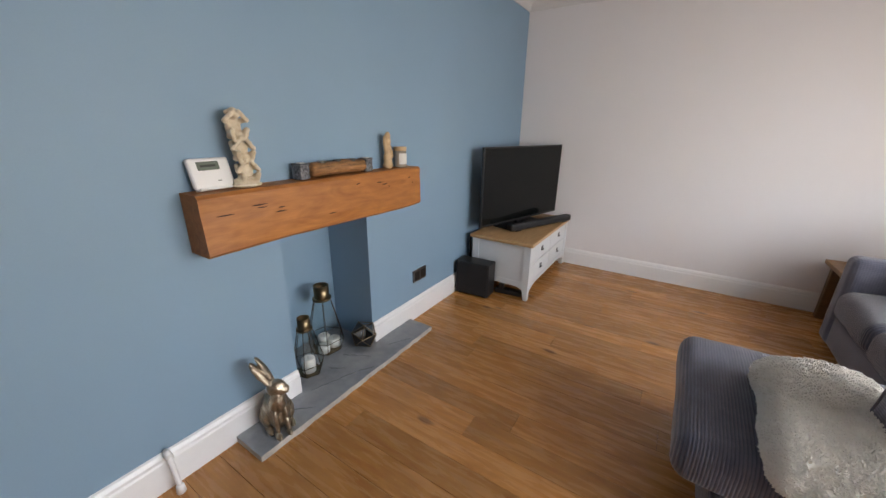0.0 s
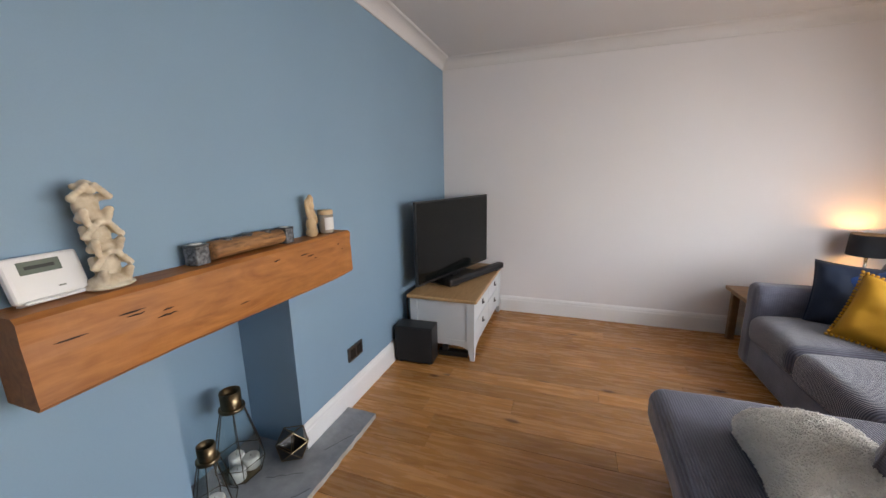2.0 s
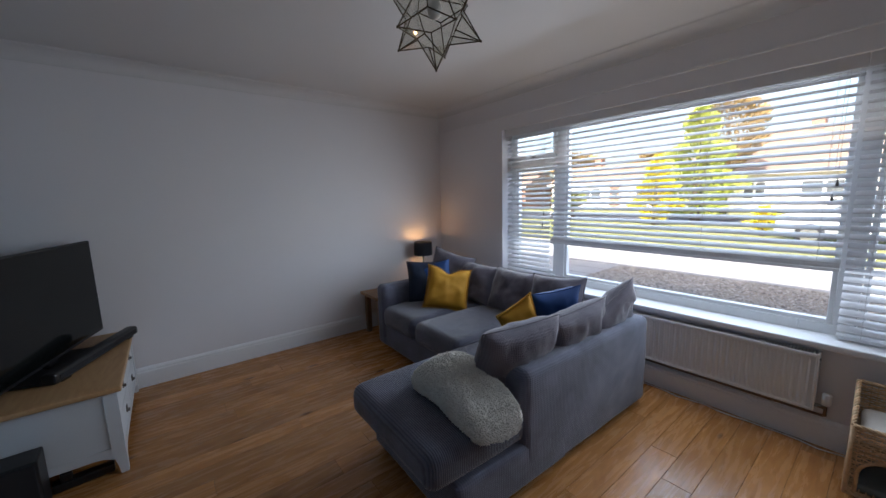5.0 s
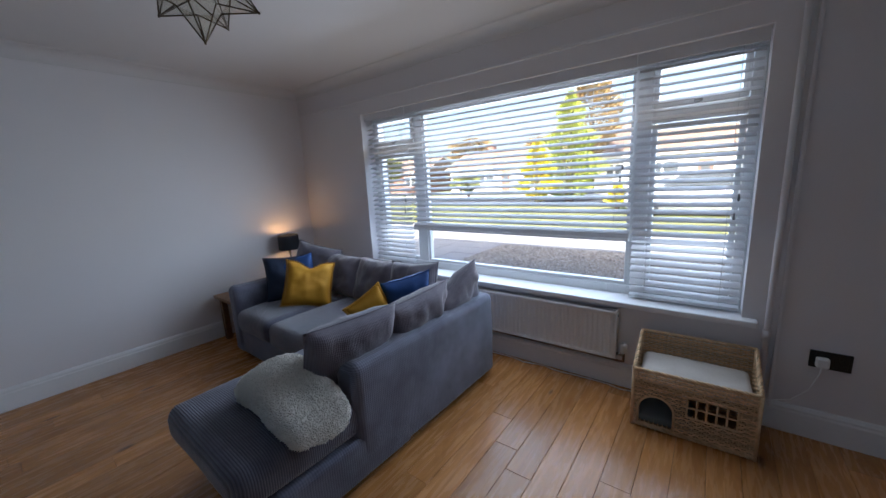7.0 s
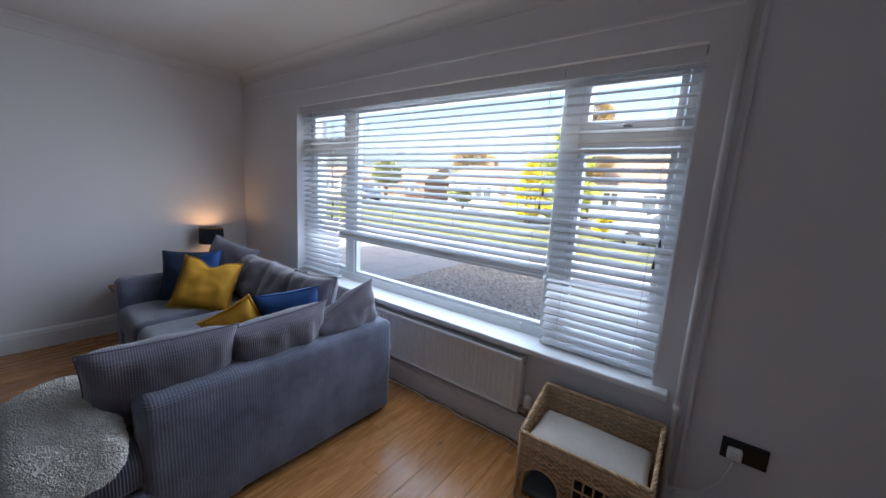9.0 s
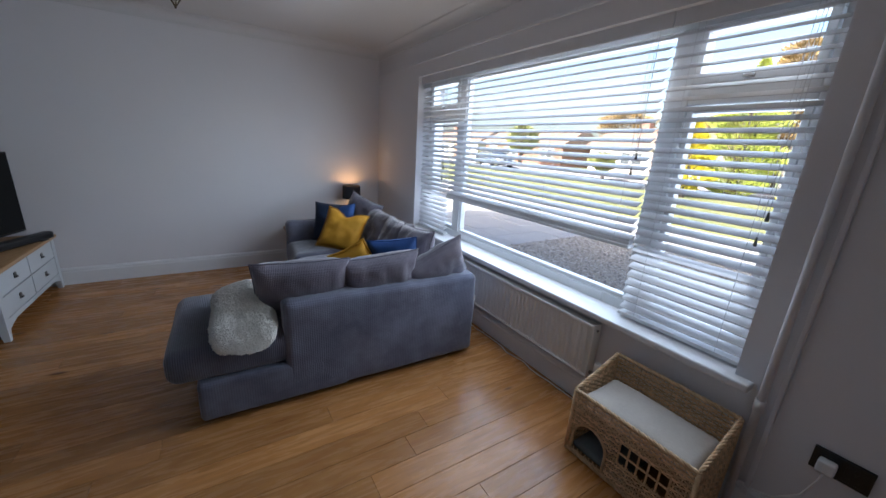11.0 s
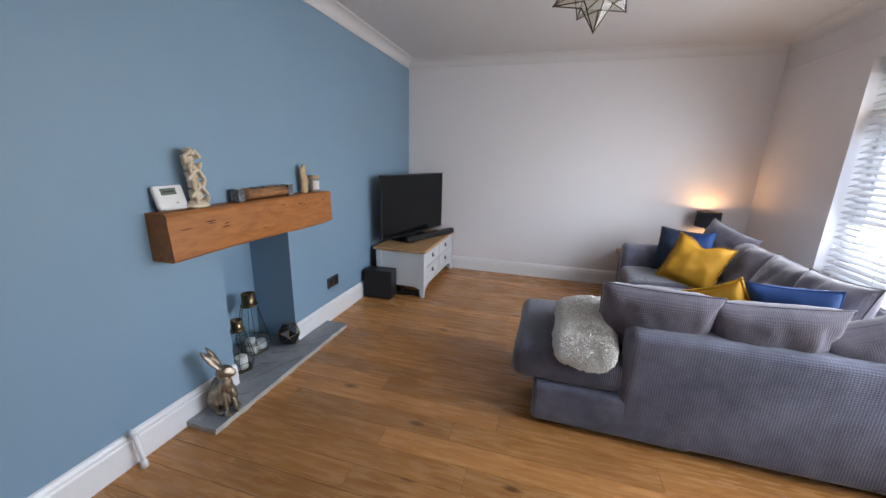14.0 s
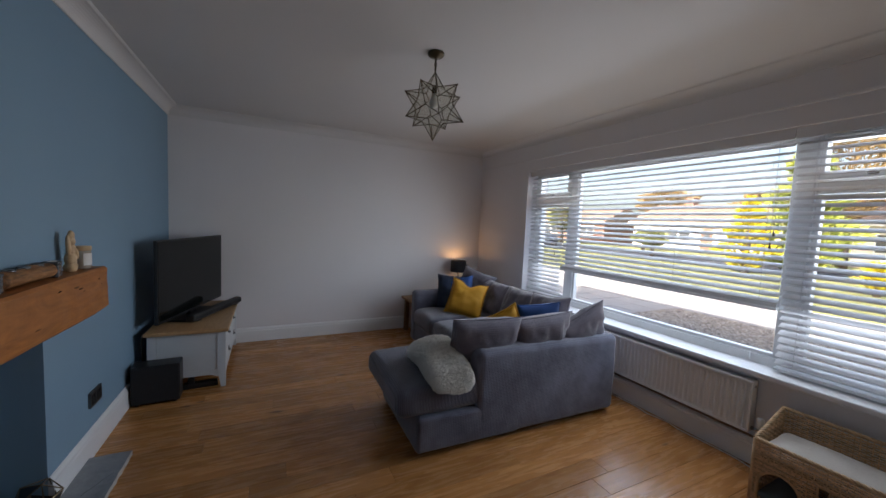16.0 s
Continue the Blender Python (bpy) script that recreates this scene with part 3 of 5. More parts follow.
# ---- venetian blinds ----
def blind(y0, y1, zlow, tilt, label, gather=0):
    """Headrail, valance, slats on a 45 mm pitch, bottom rail, ladder cords and pull cords."""
    ob = thing("venetian_blind", pose(3.655, (y0 + y1) / 2, 2.028), label, "blind", "white slatted blinds in the window")
    w = (y1 - y0) / 2
    part("headrail", boxes(((-0.026, -w, -0.042), (0.028, w, 0.0), 0.003)), SLAT, ob)
    part("valance", boxes(((-0.046, -w - 0.004, -0.062), (-0.034, w + 0.004, 0.002), 0.004, 2)), SLAT, ob)
    bm = bmesh.new()
    prof = [(-0.025 + 0.05 * k / 6, 0.0022 * (1 - (k / 3 - 1) ** 2)) for k in range(7)]
    pts = prof + [(x, z - 0.0028) for x, z in prof[::-1]]
    c, s = math.cos(radians(tilt)), math.sin(radians(tilt))
    pts = [(x * c - z * s, x * s + z * c) for x, z in pts]
    A, B = [bm.verts.new((x, -w + 0.003, z)) for x, z in pts], [bm.verts.new((x, w - 0.003, z)) for x, z in pts]
    for k in range(len(pts)):
        bm.faces.new((A[k], A[(k + 1) % len(pts)], B[(k + 1) % len(pts)], B[k]))
    bm.faces.new(A[::-1])
    bm.faces.new(B)
    z, first = -0.085, None
    depth = 2.028 - zlow
    stack = gather * 0.0042
    zs = []
    while z > -(depth - 0.03 - stack):
        zs.append(z)
        z -= 0.0445
    zs += [-(depth - 0.022) + k * 0.0042 for k in range(gather)][::-1]
    for z in zs:
        if first is None:
            first = part("slat", bm, SLAT, ob, smooth=False)
            sl = first
        else:
            sl = new("slat", first.data)
            sl.parent = ob
        sl.location = (0, 0, z)
        sl.rotation_euler = (random.uniform(-0.0015, 0.0015), random.uniform(-0.02, 0.02), 0)
    part("bottom_rail", boxes(((-0.027, -w + 0.002, -depth), (0.027, w - 0.002, -depth + 0.018), 0.004, 2)), UPVC, ob)
    k = 2 if w < 0.5 else 4
    for i in range(k):
        y = -w + 0.09 + (2 * w - 0.18) * i / (k - 1)
        for x in (-0.026, 0.026):
            part("ladder_cord", tube(bmesh.new(), [(x, y, -0.04), (x, y, -depth + 0.015)], 0.0011, 4), SLAT, ob)
    for y, low in ((-w + 0.05, 0.55 * depth), (-w + 0.062, 0.62 * depth)):
        cord_ = part("pull_cord", tube(bmesh.new(), [(-0.036, y, -0.05), (-0.036, y, -low)], 0.0012, 4), SLAT, ob)
        part("toggle", lathe(bmesh.new(), [(0.003, 0.0), (0.007, -0.03), (0.006, -0.036)], 8, (-0.036, y, -low)), PEWTER, cord_, "dark acorn cord toggle", True)
    return ob

TILT = 27
blind(WY0 + 0.012, 0.652, 0.60, TILT, "white wooden venetian blind lowered to the sill", 0)
blind(0.664, 2.452, 0.955, TILT, "wide white venetian blind raised part way, stack at the bottom", 9)
blind(2.464, WY1 - 0.012, 0.60, TILT, "narrow white venetian blind lowered to the sill", 0)

# ---- corner sofa ----
sofa = thing("corner_sofa", pose(1.672, 1.487, 0, 0, 0, -1.2), "grey ribbed corduroy corner sofa with chaise end", "sofa")
def sp(name, a, b, r, m, bulge=0.0, wob=0.004, seed=0.0, label="", n=7):
    c = [(p + q) / 2 for p, q in zip(a, b)]
    h = [(q - p) / 2 for p, q in zip(a, b)]
    bm = soft_box((0, 0, 0), h, min(r, min(h) * 0.98), bulge, n, wob, seed)
    ob = part(name, bm, m, sofa, label, True)
    ob.location = c
    return ob
sp("chaise_base", (0.0, -0.019, 0.03), (0.735, 0.74, 0.25), 0.03, SOFA_G, 0, 0.003, 1)
sp("sofa_base", (0.68, 0.745, 0.03), (1.60, 1.96, 0.25), 0.03, SOFA_G, 0, 0.003, 2)
sp("corner_base", (0.735, 0.02, 0.03), (1.60, 0.745, 0.25), 0.03, SOFA_G, 0, 0.003, 2)
sp("chaise_cushion", (-0.12, 0.0, 0.245), (0.84, 0.76, 0.42), 0.06, SOFA_X, 0.02, 0.006, 3, n=10)
sp("corner_seat_cushion", (0.80, 0.16, 0.245), (1.44, 0.78, 0.42), 0.06, SOFA_X, 0.015, 0.006, 4)
sp("seat_cushion", (0.645, 0.775, 0.235), (1.46, 1.35, 0.42), 0.065, SOFA_Y, 0.025, 0.007, 5)
sp("seat_cushion", (0.645, 1.345, 0.235), (1.46, 1.875, 0.42), 0.065, SOFA_Y, 0.025, 0.007, 6)
sp("end_panel", (0.40, -0.02, 0.03), (1.61, 0.14, 0.605), 0.045, SOFA_G, 0, 0.004, 7, n=12)
sp("back_panel", (1.45, 0.0, 0.03), (1.62, 1.98, 0.60), 0.045, SOFA_G, 0, 0.004, 8, n=12)
sp("arm", (0.665, 1.86, 0.03), (1.60, 2.015, 0.61), 0.05, SOFA_G, 0, 0.004, 9, n=9)
for x, y in ((0.07, 0.07), (0.07, 0.66), (1.54, 0.07), (0.75, 1.94), (1.54, 1.92)):
    f = part("foot", lathe(bmesh.new(), [(0.022, 0), (0.028, 0.04)], 12), FOOT, sofa, "", True)
    f.location = (x, y, 0)

part("care_tag", boxes(((1.606, 0.0, 0.40), (1.612, 0.018, 0.435))), WHITEP, sofa, "small white care tag")

# ---- scatter cushions ----
def cushion(name, label, m, w, h, t, at, rz, lean, roll=0.0, seed=0.0, pinch=0.1, chop=0.0, group="scatter cushions on the sofa", fringe=False, crease=0.012):
    """Stands on its base edge; rz turns its face, lean tips it back, roll tips it sideways."""
    ob = thing(name, pose(*at, 0, 0, rz) @ pose(0, 0, 0, -lean, 0, 0) @ pose(0, 0, 0, 0, roll, 0), label, "cushion", group)
    part("cover", pillow(w, h, t, 20, pinch, crease, seed, chop), m, ob, "", True)
    bm = bmesh.new()
    n = 40
    rim = []
    for s0, q0, s1, q1 in ((-1, -1, 1, -1), (1, -1, 1, 1), (1, 1, -1, 1), (-1, 1, -1, -1)):
        for k in range(n // 2):
            f = k / (n // 2)
            s, q = s0 + (s1 - s0) * f, q0 + (q1 - q0) * f
            x = w / 2 * s * (1 - pinch * (1 - q * q) * abs(s) ** 1.5)
            z = h / 2 * q * (1 - pinch * (1 - s * s) * abs(q) ** 1.5)
            if chop and q > 0:
                z -= chop * h * math.exp(-(s / 0.34) ** 2) * q ** 1.5
            rim.append((x, 0, z + h / 2))
    if fringe:
        for p in rim:
            d = (Vector(p) - Vector((0, 0, h / 2))).normalized() * 0.006
            ball(bm, Vector(p) + d, 0.0085, 8)
        part("pompom_trim", bm, m, ob, "", True)
    else:
        tube(bm, rim + rim[:1], 0.0035, 5, False)
        part("piping", bm, m, ob, "", True)
    return ob

Z = 0.415
GREY = "grey ribbed corduroy back cushion on the sofa"
# along the near panel, facing up the room
cushion("back_cushion", GREY, SOFA_C, 0.50, 0.38, 0.19, (2.208, 1.700, Z + 0.010), -7, -20, 0, 1, 0.05, crease=0.020)
cushion("back_cushion", GREY, SOFA_C, 0.48, 0.38, 0.18, (2.664, 1.672, Z + 0.015), -3, -22, -5, 2, 0.06, crease=0.022)
cushion("back_cushion", GREY, SOFA_C, 0.44, 0.40, 0.17, (3.142, 1.661, Z + 0.035), 4, -22, -30, 3, 0.08, crease=0.020)
# along the window panel, facing into the room
cushion("back_cushion", GREY, SOFA_C, 0.44, 0.41, 0.17, (3.009, 1.976, Z), -88, 16, -4, 4, 0.08, crease=0.018)
cushion("back_cushion", GREY, SOFA_C, 0.48, 0.38, 0.18, (3.046, 2.444, Z + 0.005), -91, 22, 0, 5, 0.07, crease=0.020)
cushion("back_cushion", GREY, SOFA_C, 0.50, 0.38, 0.18, (3.068, 2.936, Z), -90, 24, 2, 6, 0.07, crease=0.020)
cushion("back_cushion", GREY, SOFA_C, 0.46, 0.44, 0.17, (3.017, 3.284, Z + 0.015), -62, 16, 14, 7, 0.08, crease=0.018)
cushion("velvet_cushion", "dark navy velvet cushion leaning on the sofa arm", NAVY, 0.40, 0.41, 0.15, (2.765, 3.154, Z), -25, 24, 2, 8, 0.08, crease=0.016)
cushion("velvet_cushion", "royal blue velvet cushion behind the mustard cushion", ROYAL, 0.36, 0.37, 0.13, (2.819, 3.128, Z + 0.02), -46, 20, -10, 9, 0.09, crease=0.016)
cushion("velvet_cushion", "mustard yellow velvet cushion with pompom edging", YELLOW, 0.38, 0.385, 0.15, (2.726, 2.880, Z + 0.012), -31, 30, 12, 10, 0.08, 0.14, fringe=True, crease=0.018)
cushion("velvet_cushion", "royal blue velvet cushion lying against grey cushions", ROYAL, 0.34, 0.37, 0.14, (2.914, 1.898, Z + 0.026), 152, 18, 8, 11, 0.09, crease=0.018)
cushion("velvet_cushion", "mustard yellow velvet cushion with pompom edging", YELLOW, 0.25, 0.29, 0.12, (2.693, 1.955, Z + 0.060), 165, 14, 30, 12, 0.10, 0.0, fringe=True, crease=0.014)

# fleece cushion over the chaise end
fleece = thing("fleece_cushion", pose(1.905, 1.690, 0.425, 0, 0, -3), "cream curly fleece cushion lying on the chaise", "cushion")
bm = soft_box((0, 0, 0.058), (0.140, 0.262, 0.056), 0.055, 0.026, 12, 0.020, 4.2)
for v in bm.verts:
    up = 1 if v.co.z > 0.05 else 0.1
    v.co.z += (0.028 * math.sin((v.co.y + 0.05) * 9) + 0.018 * math.sin(v.co.x * 16 + v.co.y * 7)) * up
    if v.co.y < -0.20:
        v.co.z -= 0.040 * (-(v.co.y + 0.20) / 0.06)
curls = bmesh.new()
rng = random.Random(5)
faces = list(bm.faces)
areas = [f.calc_area() for f in faces]
bm.normal_update()
for f in rng.choices(faces, areas, k=30000):
    a, b, c = rng.sample(list(f.verts), 3)
    u, w = rng.random(), rng.random()
    if u + w > 1:
        u, w = 1 - u, 1 - w
    p = a.co + (b.co - a.co) * u + (c.co - a.co) * w
    if p.z < -0.045:
        continue
    nrm = f.normal if f.normal.dot(p - Vector((0, 0, 0.05))) > 0 else -f.normal
    lay = Vector((noise.noise(p * 48), noise.noise(p * 48 + Vector((7, 0, 0))), noise.noise(p * 48 + Vector((0, 7, 0)))))
    d1 = nrm * 0.005 + lay * 0.005 + Vector((rng.uniform(-1, 1), rng.uniform(-1, 1), rng.uniform(-1, 1))) * 0.003
    d2 = d1 * 0.4 + lay.cross(nrm) * 0.004
    s_ = d1.orthogonal().normalized() * rng.uniform(0.0026, 0.0040)
    q_ = d1.cross(s_).normalized() * s_.length
    rings = [[curls.verts.new(p + off + (s_ * math.cos(k * 2.0944) + q_ * math.sin(k * 2.0944)) * wd) for k in range(3)] for off, wd in ((Vector(), 1.0), (d1, 0.8))]
    tip = curls.verts.new(p + d1 + d2)
    for k in range(3):
        curls.faces.new((rings[0][k], rings[0][(k + 1) % 3], rings[1][(k + 1) % 3], rings[1][k]))
        curls.faces.new((rings[1][k], rings[1][(k + 1) % 3], tip))
part("cover", bm, FLEECE, fleece, "", True)
tagged(part("fleece_nap", curls, FLEECE, fleece, "", True), kind="stuff")

# ---- media unit, television, speakers ----
SX0, SX1, SY0, SY1, SZ = 0.085, 0.585, 2.905, 3.955, 0.48
unit = thing("tv_stand", pose(0, 0, 0), "pale grey painted media unit with oak top", "tv stand")
part("top", boxes(((SX0 - 0.02, SY0 - 0.022, SZ - 0.028), (SX1 + 0.022, SY1 + 0.018, SZ), 0.010, 3)), OAKTOP, unit, "oak top with rounded edges")
part("body", boxes(((SX0 + 0.01, SY0 + 0.02, 0.105), (SX1 - 0.02, SY1 - 0.02, SZ - 0.029))), STANDP, unit)
for x, y, sx, sy in ((SX1, SY0, -1, 1), (SX1, SY1, -1, -1), (SX0, SY0, 1, 1), (SX0, SY1, 1, -1)):
    bm = bmesh.new()
    rings = []
    for z, w in ((0, 0.032), (0.04, 0.037), (0.08, 0.046), (0.11, 0.055), (SZ - 0.03, 0.055)):
        rings.append([bm.verts.new((x + sx * a, y + sy * b, z)) for a, b in ((0, 0), (w, 0), (w, w), (0, w))])
    for a, b in zip(rings, rings[1:]):
        for k in range(4):
            bm.faces.new((a[k], a[(k + 1) % 4], b[(k + 1) % 4], b[k]))
    bm.faces.new(rings[0])
    bm.faces.new(rings[-1])
    part("leg", bm, STANDP, unit)
part("end_panel", boxes(((SX0 + 0.055, SY0 + 0.008, 0.14), (SX1 - 0.055, SY0 + 0.022, SZ - 0.03), 0.003)), STANDP, unit)
arc = [(SX0 + 0.05, 0.15), (SX0 + 0.05, 0.085)] + [(SX0 + 0.05 + (SX1 - SX0 - 0.10) * k / 10, 0.085 + 0.022 * min(1, math.sin(math.pi * k / 10) * 2.5)) for k in range(1, 10)] + [(SX1 - 0.05, 0.085), (SX1 - 0.05, 0.15)]
part("end_apron", extrude_poly(bmesh.new(), arc, "y", SY0 + 0.004, SY0 + 0.018), STANDP, unit)
arc = [(SY0 + 0.05, 0.14), (SY0 + 0.05, 0.070)] + [(SY0 + 0.05 + (SY1 - SY0 - 0.10) * k / 16, 0.070 + 0.035 * min(1, math.sin(math.pi * k / 16) * 3.0)) for k in range(1, 16)] + [(SY1 - 0.05, 0.070), (SY1 - 0.05, 0.14)]
part("front_apron", extrude_poly(bmesh.new(), arc, "x", SX1 - 0.018, SX1 - 0.003), STANDP, unit)
dy = (SY1 - SY0 - 0.12) / 2
for i in range(2):
    for j in range(2):
        y0, z0 = SY0 + 0.055 + i * (dy + 0.01), 0.142 + j * 0.153
        d = part("drawer", boxes(((SX1 - 0.03, y0, z0), (SX1 - 0.004, y0 + dy, z0 + 0.145), 0.003, 2)), STANDP, unit)
        yc, zc = y0 + dy / 2, z0 + 0.078
        hnd = part("handle", boxes(((SX1 - 0.004, yc - 0.017, zc - 0.020), (SX1 + 0.002, yc + 0.017, zc + 0.020), 0.002), ((SX1 + 0.002, yc - 0.012, zc - 0.016), (SX1 + 0.012, yc + 0.012, zc - 0.004), 0.003, 2)), PEWTER, d, "square dark pewter pull")

tv_dir = Vector((0.298, 1.018, 0)).normalized()
tv = thing("television", pose(0.300, 3.426, 0, 0, 0, math.degrees(math.atan2(tv_dir.y, tv_dir.x)) - 90), "black flat screen television switched off", "television")
tv.location.z = SZ
part("back_shell", boxes(((-0.060, -0.44, 0.12), (-0.022, 0.44, 0.60), 0.02, 2)), BLACKP, tv)
part("bezel", boxes(((-0.024, -0.535, 0.050), (0.0, 0.535, 0.686), 0.004, 2)), BLACKP, tv)
part("screen", boxes(((-0.002, -0.524, 0.068), (0.0025, 0.524, 0.675))), SCREEN, tv, "glossy dark screen")
part("neck", boxes(((-0.045, -0.05, 0.012), (-0.012, 0.05, 0.11), 0.006)), BLACKP, tv)
part("stand_base", boxes(((-0.11, -0.26, 0.0), (0.085, 0.26, 0.014), 0.006, 2)), BLACKP, tv)
bar = thing("soundbar", pose(0.462, 3.475, SZ, 0, 0, -23), "long black soundbar on the oak top", "soundbar")
part("case", boxes(((-0.036, -0.385, 0.004), (0.036, 0.385, 0.064), 0.024, 4)), BLACKP, bar)
part("grille", boxes(((0.0345, -0.355, 0.020), (0.0375, 0.355, 0.048), 0.001)), BLACKC, bar)
for y in (-0.3, 0.3):
    part("foot", boxes(((-0.03, y - 0.03, 0), (0.03, y + 0.03, 0.005))), BLACKP, bar)
sub = thing("subwoofer", pose(0.168, 2.815, 0, 0, 0, 3), "black box subwoofer on the floor by the wall", "speaker")
part("cabinet", boxes(((-0.142, -0.070, 0.012), (0.142, 0.075, 0.285), 0.008, 2)), BLACKP, sub)
part("grille_cloth", boxes(((-0.134, -0.078, 0.02), (0.134, -0.069, 0.278), 0.006, 2)), BLACKC, sub)
for x in (-0.11, 0.11):
    for y in (-0.045, 0.05):
        f = part("foot", lathe(bmesh.new(), [(0.012, 0), (0.014, 0.013)], 10), BLACKP, sub)
        f.location = (x, y, 0)
# low black block added for the dark strip below the unit's end apron
strip = thing("black_block", pose(0.425, 2.965, 0, 0, 0, 6), "low black block with a lead on the floor under the media unit", "power strip")
part("block", boxes(((-0.13, -0.03, 0.0), (0.10, 0.03, 0.042), 0.008, 2)), BLACKP, strip)
part("plug_body", boxes(((-0.10, -0.024, 0.040), (-0.055, 0.022, 0.085), 0.008, 2)), BLACKP, strip)
part("lead", tube(bmesh.new(), [(-0.13, 0.0, 0.015), (-0.19, 0.02, 0.006), (-0.26, 0.01, 0.006)], 0.004, 6), BLACKP, strip, "", True)
wire = thing("cable", pose(0, 0, 0), "black cables hanging behind the media unit", "cable")
for k, y in enumerate((2.93, 2.945)):
    part("lead", tube(bmesh.new(), [(0.055, y, 0.46), (0.045, y - 0.005, 0.40), (0.05, y + 0.01, 0.25), (0.045, y, 0.12), (0.06, y + 0.03, 0.004), (0.14, y + 0.06, 0.004)], 0.005, 6), BLACKP, wire, "", True)

# ---- fireplace ----
bm = bmesh.new()
ny, nx = 60, 8
top, bot = [], []
def hearth_front(y):
    return 0.203 + 0.007 * noise.noise(Vector((y * 6, 1, 0))) + 0.004 * noise.noise(Vector((y * 23, 2, 0)))
for z, lst in ((0.030, top), (0.0, bot)):
    for i in range(ny + 1):
        y = 0.918 + (2.130 - 0.918) * i / ny
        lst.append([bm.verts.new((0.021 + (hearth_front(y) - 0.021 + (0.004 * noise.noise(Vector((y * 15, z * 90, 3))))) * j / nx, y, z + (0.0022 * noise.noise(Vector((j * 0.35, y * 8, 0))) if z else 0))) for j in range(nx + 1)])
for i in range(ny):
    for j in range(nx):
        bm.faces.new((top[i][j], top[i][j + 1], top[i + 1][j + 1], top[i + 1][j]))
edge_faces = []
for i in range(ny):
    edge_faces.append(bm.faces.new((top[i][nx], bot[i][nx], bot[i + 1][nx], top[i + 1][nx])))
    bm.faces.new((top[i][0], top[i + 1][0], bot[i + 1][0], bot[i][0]))
for i in (0, ny):
    edge_faces.append(bm.faces.new([*top[i], *bot[i][::-1]]))
for f in edge_faces:
    f.material_index = 1
hearth = part("hearth_slab", bm, [SLATE, SLATE_EDGE], None)
tagged(hearth, "grey riven slate hearth slab with rough front edge", "hearth")
setting(part("hearth_inset", boxes(((-0.328, FY0 + 0.002, 0.0), (0.021, FY1 - 0.002, 0.029))), SLATE), "grey slate floor of the fireplace", "hearth")

# shallow clefts in the riven slate
for k, (x0, y0, x1, y1) in enumerate(((0.05, 1.28, 0.13, 1.52), (0.13, 1.52, 0.185, 1.60), (-0.05, 1.58, 0.10, 1.66), (-0.02, 1.45, 0.06, 1.50), (0.10, 1.80, 0.18, 1.95), (0.07, 1.13, 0.16, 1.22))):
    cm = bmesh.new()
    tube(cm, [(x0 + (x1 - x0) * q / 9 + 0.008 * noise.noise(Vector((q * 0.7, k, 0))), y0 + (y1 - y0) * q / 9 + 0.008 * noise.noise(Vector((q * 0.7, k, 5))), 0.0300) for q in range(10)], [0.0006] + [0.0022] * 8 + [0.0006], 5)
    part("cleft", cm, SLATE_DK, hearth, "dark cleft in the slate", True)

# oak beam mantel
bm = bmesh.new()
def beam_pt(i, k, n=48):
    f = i / n
    y = 0.915 + 1.224 * f
    tx, bx = 0.118 - 0.010 * f, 0.130 - 0.015 * f
    bow = 0.010 * math.sin(math.pi * f)
    zt = 1.082 + 0.003 * noise.noise(Vector((y * 5, 0, 0)))
    zb = 0.868 + 0.012 * math.sin(f * 5.2 + 0.6) * f + 0.005 * noise.noise(Vector((y * 7, 4, 0)))
    ring = [(0.0, zb), (bx * 0.5, zb), (bx - 0.008, zb), (bx + 0.001, zb + 0.010), (bx + bow * 0.8 - 0.25 * (bx - tx), zb + 0.06), (0.5 * (bx + tx) + bow, 0.5 * (zb + zt)), (tx + 0.25 * (bx - tx) + bow * 0.8, zt - 0.06), (tx + 0.004, zt - 0.012), (tx - 0.008, zt), (tx * 0.5, zt), (0.0, zt)]
    x, z = ring[k]
    if k not in (0, 10):
        x += 0.0035 * noise.noise(Vector((y * 9, z * 14, 7)))
    return Vector((x, y, z))
rows = [[bm.verts.new(beam_pt(i, k)) for k in range(11)] for i in range(49)]
for a, b in zip(rows, rows[1:]):
    for k in range(10):
        bm.faces.new((a[k], a[k + 1], b[k + 1], b[k]))
    bm.faces.new((a[10], a[0], b[0], b[10]))
for r in (rows[0], rows[-1]):
    bm.faces.new(r).material_index = 1
mantel = thing("mantel_beam", pose(0, 0, 0), "rustic stained oak beam mantel shelf on the chimney wall", "mantel")
part("beam", bm, [BEAM, BEAM_END], mantel, "", False)
rngm = random.Random(3)
for y, z, ln in ((1.00, 1.005, 0.075), (1.12, 1.022, 0.065), (1.13, 1.012, 0.05), (1.20, 0.985, 0.055), (1.205, 1.000, 0.03), (1.78, 1.030, 0.05), (1.82, 1.016, 0.045), (1.85, 1.000, 0.03), (2.03, 1.03, 0.020), (2.06, 1.0, 0.016), (1.45, 0.93, 0.05), (1.62, 1.04, 0.03)):
    f = (y - 0.915) / 1.224
    x = beam_pt(round(f * 48), 5 if z < 0.99 else 6).x + 0.0012
    cm = bmesh.new()
    pts = [(x + 0.0, y + ln * (q / 5 - 0.5), z + 0.006 * noise.noise(Vector((q, y * 9, 0)))) for q in range(6)]
    tube(cm, pts, [0.0004, 0.002, 0.0028, 0.0024, 0.0016, 0.0004], 5)
    part("split", cm, CRACK, mantel, "dark drying crack in the oak", True)

